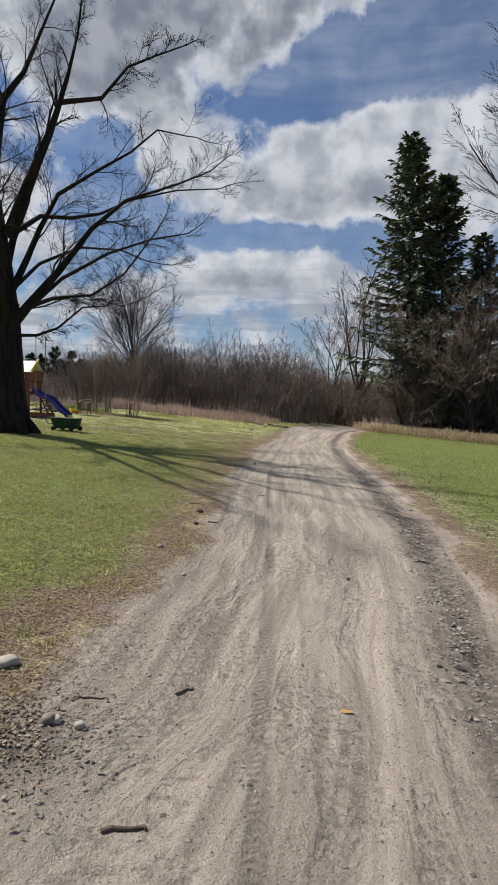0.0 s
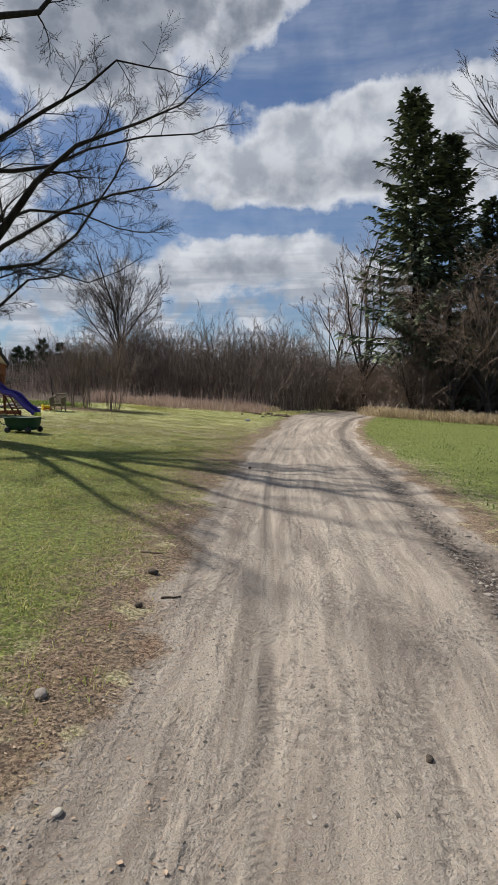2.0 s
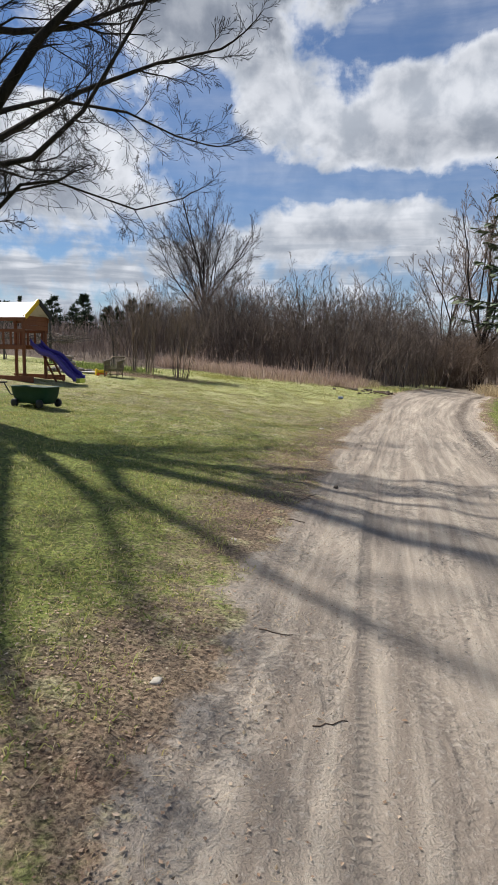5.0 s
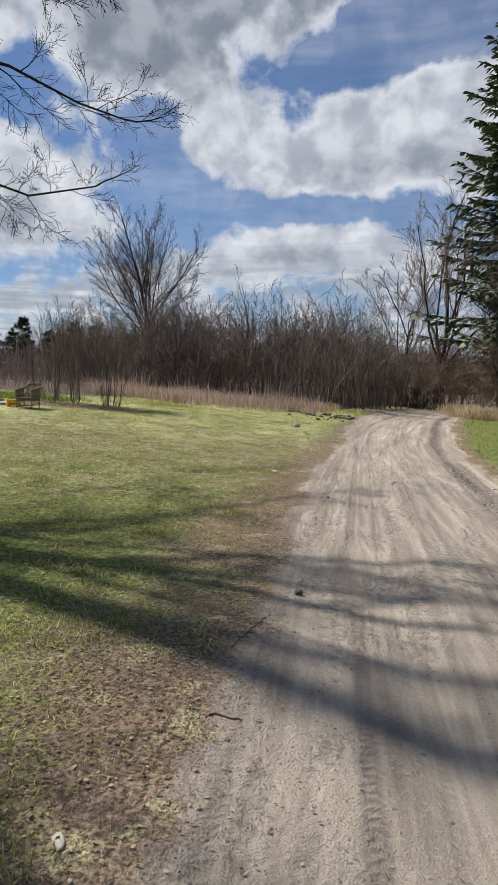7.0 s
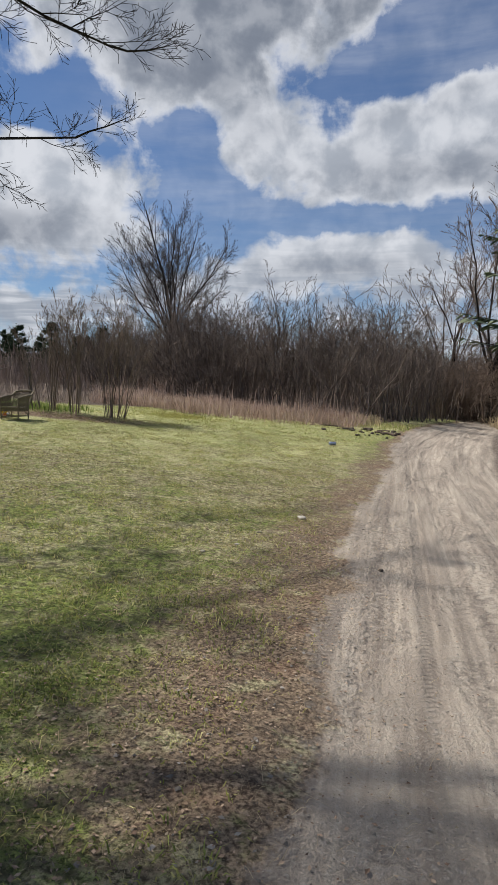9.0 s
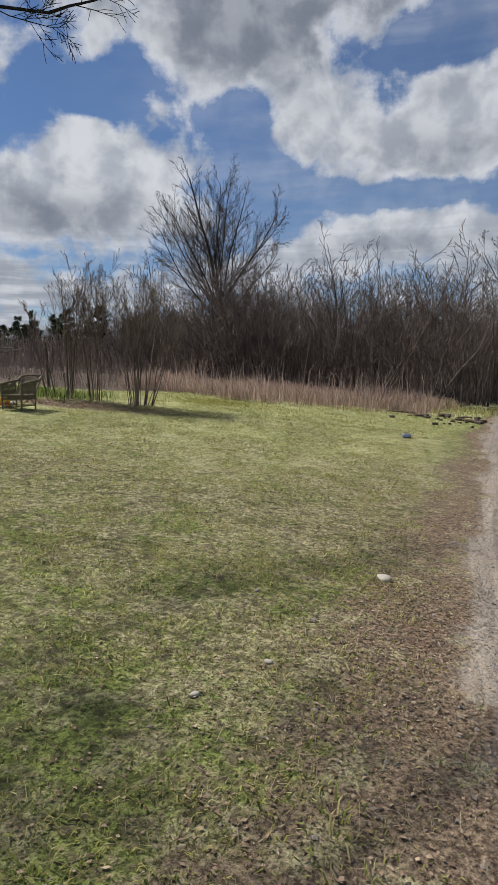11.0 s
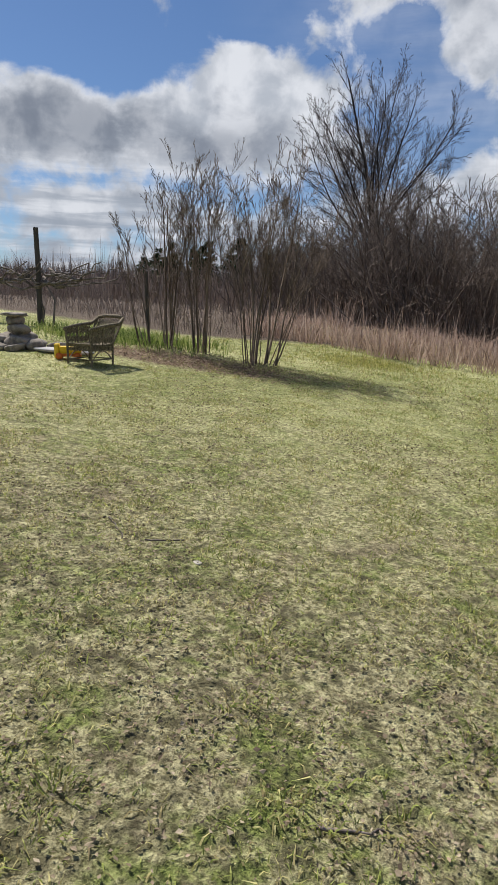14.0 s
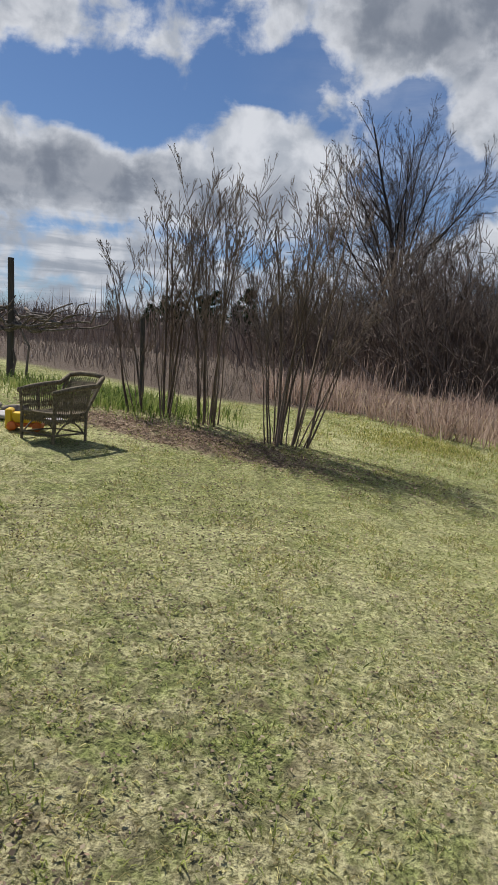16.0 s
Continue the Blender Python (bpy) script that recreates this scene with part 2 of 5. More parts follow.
    sand = n.mix(n.math("MULTIPLY", loose, n.ramp(lump, 0.46, 0.34, 0.0, 0.5)), sand, (0.46, 0.41, 0.345))
    sand = n.mix(n.ramp(pebbles, 0.52, 0.68, 0.0, 0.45), sand, (0.45, 0.41, 0.355))
    sand = n.mix(n.ramp(n.noise(p, 1.1, 5.0), 0.52, 0.72, 0.0, 0.35), sand, (0.25, 0.21, 0.175))
    sand = n.mix(n.attr("clods"), sand, n.mix(n.ramp(mid, 0.4, 0.65), (0.075, 0.06, 0.048), (0.24, 0.20, 0.165)))
    tread = 0.0
    for mid_line, half, weight in ((0.0, 0.055, 1.0), (0.30, 0.05, 0.55), (-0.62, 0.06, 0.5), (1.35, 0.07, 0.6)):
        off = n.math("MULTIPLY", n.math("SUBTRACT", n.attr("track"), mid_line), 1 / half)
        off = n.math("MULTIPLY", off, off)
        tread = n.math("MULTIPLY_ADD", n.math("EXPONENT", n.math("MULTIPLY", n.math("MULTIPLY", off, off), -1.0)), weight, tread)
    tread = n.math("MULTIPLY", tread, n.ramp(n.noise(p, 0.7, 3.0), 0.34, 0.54, 0.25, 1.0))
    bars = n.math("ADD", n.math("MULTIPLY", axes.outputs[1], 115.0), n.math("MULTIPLY", n.math("ABSOLUTE", n.attr("track")), 60.0))
    lugs = n.math("MULTIPLY", n.math("SINE", bars), n.ramp(n.noise(p, 21.0, 3.0), 0.35, 0.6, 0.3, 1.0))
    lugs = n.math("MULTIPLY", tread, n.math("MULTIPLY_ADD", lugs, 0.5, 0.5))
    sand = n.mix(n.math("MULTIPLY", tread, 0.22), sand, (0.19, 0.165, 0.14))
    sand = n.mix(n.math("MULTIPLY", lugs, 0.26), sand, (0.12, 0.10, 0.085))
    edge = n.math("ADD", road, n.math("MULTIPLY", n.math("SUBTRACT", mid, 0.5), 0.8))
    col = n.mix(n.ramp(edge, 0.35, 0.65), soil, sand)
    soft = n.math("ADD", n.math("MULTIPLY", mid, 1.1), n.math("MULTIPLY", fine, 0.7))
    hard = n.math("ADD", n.math("MULTIPLY", pebbles, 0.30), n.math("MULTIPLY", grit, 0.22))
    hard = n.math("ADD", hard, n.math("MULTIPLY", n.math("MULTIPLY", n.attr("clods"), mid), 1.2))
    hard = n.math("SUBTRACT", hard, n.math("MULTIPLY", n.math("MULTIPLY", loose, lump), 0.75))
    hard = n.math("SUBTRACT", hard, n.math("MULTIPLY", n.math("ADD", lugs, tread), 0.18))
    lumps = n.add("ShaderNodeMix", data_type="FLOAT")
    for v, k in ((road, 0), (soft, 2), (hard, 3)):
        n.put(v, lumps.inputs[k])
    return col, lumps.outputs[0], 0.06


GROUND = material("ground", ground_build, 0.95, 0, 0.15)
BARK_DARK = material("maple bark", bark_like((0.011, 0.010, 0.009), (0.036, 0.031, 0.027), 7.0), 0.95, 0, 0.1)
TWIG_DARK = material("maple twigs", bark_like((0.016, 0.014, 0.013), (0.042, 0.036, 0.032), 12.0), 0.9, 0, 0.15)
BARK_GREY = material("grey bark", bark_like((0.035, 0.03, 0.027), (0.09, 0.078, 0.069), 8.0), 0.95, 0, 0.1)
TWIG_GREY = material("grey twigs", bark_like((0.05, 0.042, 0.038), (0.11, 0.093, 0.085), 12.0), 0.9, 0, 0.15)
SUMAC = material("sumac stems", bark_like((0.06, 0.048, 0.041), (0.23, 0.185, 0.16), 5.0), 0.9, 0, 0.15)
LILAC = material("lilac stems", bark_like((0.08, 0.061, 0.049), (0.24, 0.185, 0.145), 7.0), 0.9, 0, 0.15)
TWIG_BROWN = material("brown twigs", bark_like((0.11, 0.08, 0.062), (0.26, 0.20, 0.16), 9.0), 0.9, 0, 0.15)
BRUSH = material("brush", varied((0.13, 0.10, 0.08), (0.30, 0.235, 0.195), (0.53, 0.45, 0.37)), 0.95, 0, 0.1)
REED = material("dead stalks", varied((0.20, 0.135, 0.10), (0.52, 0.40, 0.33), (0.38, 0.28, 0.22), (0.80, 0.70, 0.60), patch=1.8), 0.9, 0, 0.15)
PALE_GRASS = material("pale dead grass", varied((0.28, 0.21, 0.13), (0.50, 0.41, 0.26), (0.70, 0.59, 0.40)), 0.9, 0, 0.15)
NEEDLES = material("spruce needles", varied((0.06, 0.085, 0.05), (0.14, 0.175, 0.10), (0.26, 0.285, 0.18)), 0.8, 0, 0.3)
BLADES = material("grass blades", varied((0.14, 0.18, 0.046), (0.39, 0.44, 0.12), (0.30, 0.24, 0.125), (0.70, 0.65, 0.29), (0.89, 0.81, 0.48), patch=2.2), 0.75, 0, 0.3)
GREEN_BLADES = material("green lawn blades", varied((0.11, 0.14, 0.028), (0.30, 0.32, 0.07), (0.52, 0.49, 0.16), (0.36, 0.30, 0.14), (0.80, 0.72, 0.38), patch=2.4), 0.75, 0, 0.3)
LUSH = material("lush grass blades", varied((0.08, 0.13, 0.03), (0.19, 0.26, 0.06), (0.34, 0.38, 0.13), (0.42, 0.36, 0.18), patch=1.2), 0.7, 0, 0.3)
LEAVES = material("dead leaves", varied((0.13, 0.085, 0.058), (0.27, 0.185, 0.125), (0.40, 0.30, 0.21), (0.54, 0.46, 0.36)), 0.85, 0, 0.2)
SCRAPS = material("pale leaf scraps", varied((0.11, 0.08, 0.055), (0.21, 0.165, 0.11), (0.31, 0.255, 0.175), (0.44, 0.38, 0.28)), 0.85, 0, 0.2)
STONES = material("gravel stones", varied((0.13, 0.115, 0.10), (0.26, 0.235, 0.20), (0.42, 0.38, 0.33)), 0.9, 0, 0.2)
# the grey brown is lightened for the haze of distance, painted into the colour
HAZY_WOODS = material("hazy far woods", varied((0.13, 0.112, 0.106), (0.22, 0.19, 0.18), (0.33, 0.295, 0.28), patch=0.03), 0.95, 0, 0.1)
FAR_PINE = material("far pines", varied((0.018, 0.03, 0.016), (0.045, 0.065, 0.034), (0.085, 0.11, 0.06)), 0.9, 0, 0.1)


def leafy(m, amount):
    """Thin blades and leaves let some of the sun through."""
    tree = m.node_tree
    bsdf = tree.nodes["Principled BSDF"]
    thin = tree.nodes.new("ShaderNodeBsdfTranslucent")
    tree.links.new(bsdf.inputs["Base Color"].links[0].from_socket, thin.inputs["Color"])
    both = tree.nodes.new("ShaderNodeMixShader")
    both.inputs[0].default_value = amount
    tree.links.new(bsdf.outputs[0], both.inputs[1])
    tree.links.new(thin.outputs[0], both.inputs[2])
    tree.links.new(both.outputs[0], tree.nodes["Material Output"].inputs["Surface"])


for m in (BLADES, GREEN_BLADES, LUSH, PALE_GRASS, REED):
    leafy(m, 0.42)

# ---- ground ----
SLOPE = math.tan(radians(5.0))
EDGE_Y = (-6, 0, 2, 3.3, 4.4, 5.9, 9, 12.5, 16.5, 19.5, 22, 24, 27, 29, 33, 38, 44, 50, 58, 70, 90)
LEFT_X = (-2.6, -1.9, -1.55, -1.0, -0.9, -0.65, -0.52, -0.4, -0.15, 0.1, 0.35, 0.55, 0.9, 1.15, 1.9, 3.0, 4.8, 7.2, 12.0, 24, 50)
RIGHT_X = (1.7, 1.8, 1.85, 1.9, 2.05, 2.4, 3.0, 3.2, 3.4, 3.5, 3.6, 3.75, 4.0, 4.2, 5.0, 6.2, 8.0, 10.6, 16.0, 28, 54)


TRACK_Y, TRACK_X = (0, 2.8, 6, 9, 13, 18, 30, 40), (0.0, 0.07, 0.20, 0.30, 0.37, 0.6, 1.7, 4.3)     # the freshest tyre track


def smooth(a, b, v):
    u = np.clip((v - a) / (b - a), 0, 1)
    return u * u * (3 - 2 * u)


def waves(x, y, scale, seed):
    """Cheap smooth noise, -1 to 1, from sums of sines."""
    rng = np.random.RandomState(seed)
    v = 0
    for k in range(6):
        a, f, q = rng.uniform(0, 6.28), scale * rng.uniform(0.6, 1.9), rng.uniform(0, 6.28)
        v = v + np.sin(f * (x * np.cos(a) + y * np.sin(a)) + q)
    return v / 4.0


def height(x, y):
    x, y = np.asarray(x, float), np.asarray(y, float)
    z = -SLOPE * 20 * np.tanh(x / 20)
    left, right = np.interp(y, EDGE_Y, LEFT_X), np.interp(y, EDGE_Y, RIGHT_X)
    inside = smooth(-0.15, 0.35, x - left) * smooth(-0.15, 0.35, right - x) * (1 - smooth(55, 75, y))
    u = (x - left) / (right - left)
    rut = np.exp(-((u - 0.27) / 0.07) ** 2) + np.exp(-((u - 0.55) / 0.06) ** 2) + 1.3 * np.exp(-((u - 0.84) / 0.05) ** 2)
    fine = 0.012 * waves(x, y, 5.0, 1) + 0.02 * waves(x, y, 1.4, 2)
    z = z + fine * (1 - 0.6 * inside) - inside * (0.035 + 0.03 * rut) + inside * 0.006 * waves(x * 6, y, 3.0, 5)
    # tyre treads pressed into the near half of the drive
    tread = np.exp(-((x - np.interp(y, TRACK_Y, TRACK_X)) / 0.07) ** 2)
    z = z - inside * 0.012 * tread
    z = z + 0.25 * smooth(24, 60, np.hypot(x, y - 20)) * waves(x, y, 0.12, 3)
    z = z + 0.30 * smooth(26, 35, y)      # the lawn rises a little towards the weeds
    return z


def at(x, y, up=0.0):
    return Vector((x, y, float(height(x, y)) + up))


def mesh_of(name, verts, faces, mat, shade=True):
    me = bpy.data.meshes.new(name)
    me.from_pydata(verts, [], faces)
    me.materials.append(mat)
    if shade:
        me.polygons.foreach_set("use_smooth", [True] * len(me.polygons))
    me.update()
    return me


def fast_mesh(name, verts, faces, mat, shade=False):
    """verts (n, 3) and faces (m, 3 or 4) as arrays."""
    me = bpy.data.meshes.new(name)
    n, m, k = len(verts), len(faces), faces.shape[1]
    me.vertices.add(n)
    me.vertices.foreach_set("co", np.ascontiguousarray(verts, np.float32).ravel())
    me.loops.add(m * k)
    me.loops.foreach_set("vertex_index", np.ascontiguousarray(faces, np.int32).ravel())
    me.polygons.add(m)
    me.polygons.foreach_set("loop_start", np.arange(0, m * k, k, dtype=np.int32))
    me.polygons.foreach_set("use_smooth", np.full(m, shade))
    me.update(calc_edges=True)
    me.validate()
    me.materials.append(mat)
    return me


def spread(lo, hi, step, far, growth=1.25):
    mid = np.arange(lo, hi + step / 2, step)
    out, s = [], step
    reach = 0
    while reach < far:
        s *= growth
        reach += s
        out.append(reach)
    out = np.array(out)
    return np.concatenate((lo - out[::-1], mid, hi + out))


def build_ground():
    xs, ys = spread(-13, 7, 0.09, 2500), spread(-1.5, 40, 0.09, 2500)
    X, Y = np.meshgrid(xs, ys)
    Z = height(X, Y)
    verts = np.stack((X, Y, Z), -1).reshape(-1, 3)
    nx, ny = len(xs), len(ys)
    i = np.arange(nx * ny).reshape(ny, nx)
    faces = np.stack((i[:-1, :-1], i[:-1, 1:], i[1:, 1:], i[1:, :-1]), -1).reshape(-1, 4)
    me = fast_mesh("ground", verts, faces, GROUND, True)
    x, y = verts[:, 0], verts[:, 1]
    wob = 0.22 * waves(x, y, 1.6, 7) + 0.12 * waves(x, y, 6, 8)
    left, right = np.interp(y, EDGE_Y, LEFT_X) + wob, np.interp(y, EDGE_Y, RIGHT_X) + wob
    road = smooth(-0.5, 0.4, x - left) * smooth(-0.4, 0.4, right - x) * (1 - smooth(60, 80, y))
    shoulder = np.interp(y, (-5, 3, 8, 12, 17, 20, 26, 30), (1.2, 0.7, 0.7, 0.8, 1.1, 0.9, 0.6, 0.35))
    litter = smooth(-shoulder * 2.2, -shoulder * 0.2, x - left) * (x < right) * (0.8 + 0.25 * waves(x, y, 1.7, 31))
    litter = np.maximum(litter, 0.75 * smooth(0.9, 0.1, x - right) * (x > left))
    litter = np.maximum(litter, 1.1 * np.exp(-(((x + 7.0) / 2.0) ** 2 + ((y - 30.3) / 0.6) ** 2)))
    litter = np.maximum(litter, 0.55 * np.exp(-(((x + 6.4) / 2.2) ** 2 + ((y - 17.2) / 1.8) ** 2)))
    edge = np.interp(x, (-60, -14, -8.5, -6, -3, 0.3, 2, 5, 8, 16, 60), (34, 33.5, 33.0, 34.8, 34.8, 35.2, 40, 52, 47, 44, 44))
    field = smooth(-0.3, 0.5, y - edge + wob)
    field = np.maximum(field, smooth(22, 30, np.abs(x)))
    lush = 0.6 * np.exp(-(((x + 4.9) / 1.3) ** 2 + ((y - 32.8) / 0.9) ** 2)) + np.exp(-(((x + 9) / 2) ** 2 + ((y - 31.6) / 0.8) ** 2))
    lush = lush + 0.8 * smooth(24.5, 15, y) * smooth(-0.3, -2.0, x) * (0.8 + 0.4 * waves(x, y, 0.9, 51)) + 0.45 * smooth(26, 30, y) * smooth(36, 33, y) + 0.6 * smooth(3, 6, x)
    pale = smooth(23.5, 28, y) * smooth(0.2, -1.2, x - left) * np.clip(0.8 + 0.35 * waves(x, y, 1.3, 61), 0, 1)
    across = (x - np.interp(y, EDGE_Y, LEFT_X)) / np.interp(y, EDGE_Y, np.subtract(RIGHT_X, LEFT_X))
    clods = road * np.exp(-((across - 0.83 + 0.02 * waves(x, y, 1.5, 12)) / 0.065) ** 2) * (0.8 + 0.35 * waves(x, y, 1.2, 13)) * smooth(1, 5, y)
    clods = clods + 0.45 * road * smooth(0.64, 0.80, across) * smooth(16, 9, y) * np.clip(0.7 + 0.5 * waves(x, y, 2.2, 14), 0, 1)
    clods = np.clip(clods + 0.8 * np.exp(-(((x + 1.05) / 0.28) ** 2 + ((y - 2.7) / 0.35) ** 2)), 0, 1)
    track = x - np.interp(y, TRACK_Y, TRACK_X)
    for name, values in (("track", track), ("across", across), ("clods", clods), ("road", road), ("litter", litter), ("field", field), ("lush", lush), ("pale", pale)):
        me.attributes.new(name, "FLOAT", "POINT").data.foreach_set("value", values.astype(np.float32))
    return tagged(new("ground", me), "short spring lawn crossed by a worn gravel drive", "ground", kind="structure")


ground = build_ground()

# ---- wood: limbs and twigs ----


class Wood:
    """Collects tapered limbs as points with radii, and turns them into a mesh."""

    def __init__(self, seed):
        self.rng = random.Random(seed)
        self.limbs = []

    def limb(self, points, r0, r1):
        self.limbs.append(([Vector(p) for p in points], r0, r1))

    def grow(self, start, way, length, r0, level, o):
        """A wandering limb with its side shoots. o: steps, wander, lift, shoots, angle, shrink, droop per level."""
        rng = self.rng
        steps = max(2, o["steps"] - 2 * level)
        p, d = Vector(start), Vector(way).normalized()
        points = [p.copy()]
        for i in range(steps):
            d = d + Vector((rng.gauss(0, 1), rng.gauss(0, 1), rng.gauss(0, 1))) * o["wander"]
            d.z += o["lift"]
            d.normalize()
            p = p + d * (length / steps)
            points.append(p.copy())
        tip = max(o.get("thin", 0.004), r0 * 0.28)
        self.limb(points, r0, tip)
        if level < o["levels"]:
            self.shoots(points, r0, tip, length, level, o, o.get("first", 0.25))
        return points

    def shoots(self, points, r0, r1, length, level, o, first=0.25):
        rng = self.rng
        count = o["shoots"][min(level, len(o["shoots"]) - 1)]
        for k in range(count):
            u = first + (1 - first) * (k + rng.random()) / count
            f = u * (len(points) - 1)
            i = min(int(f), len(points) - 2)
            q = points[i].lerp(points[i + 1], f - i)
            along = (points[i + 1] - points[i]).normalized()
            side = Vector((rng.gauss(0, 1), rng.gauss(0, 1), rng.gauss(0, o.get("flat", 1.0))))
            side = (side - along * side.dot(along)).normalized()
            a = radians(o["angle"] * rng.uniform(0.7, 1.25))
            r = (r0 + (r1 - r0) * u) * rng.uniform(*o.get("ratio", (0.42, 0.62)))
            self.grow(q, along * math.cos(a) + side * math.sin(a), length * o["shrink"] * rng.uniform(0.6, 1.15) * (1.15 - 0.5 * u),
                      max(r, o.get("thin", 0.004)), level + 1, o)

    def mesh(self, name, mat, lo=0.0, hi=99.0):
        verts, faces = [], []
        for points, r0, r1 in self.limbs:
            if not lo <= r0 < hi:
                continue
            sides = 12 if r0 > 0.25 else 7 if r0 > 0.08 else 4 if r0 > 0.034 else 3
            n = len(points) - 1
            base = len(verts)
            for i, p in enumerate(points):
                d = (points[min(i + 1, n)] - points[max(i - 1, 0)]).normalized()
                a = d.orthogonal().normalized() if i == 0 else (a - d * a.dot(d)).normalized()
                b = d.cross(a)
                r = r1 + (r0 - r1) * (1 - i / n) ** (1.35 if r0 > 0.06 else 1.0)
                for k in range(sides):
                    t = 6.28319 * k / sides
                    verts.append(p + (a * math.cos(t) + b * math.sin(t)) * r)
            for i in range(n):
                for k in range(sides):
                    u, v = base + i * sides + k, base + i * sides + (k + 1) % sides
                    faces.append((u, v, v + sides, u + sides))
        return fast_mesh(name, np.array([v[:] for v in verts]), np.array(faces), mat, True)


def part(name, me, parent, label=""):
    ob = new(name, me)
    ob.parent = parent
    if label:
        tagged(ob, label)
    return ob


def thing(name, where, label, category, group="", turn=0.0, kind=""):
    ob = new(name)
    ob.empty_display_size = 0.2
    ob.matrix_world = Matrix.Translation(where) @ pose(0, 0, 0, 0, 0, turn)
    return tagged(ob, label, category, group, kind)


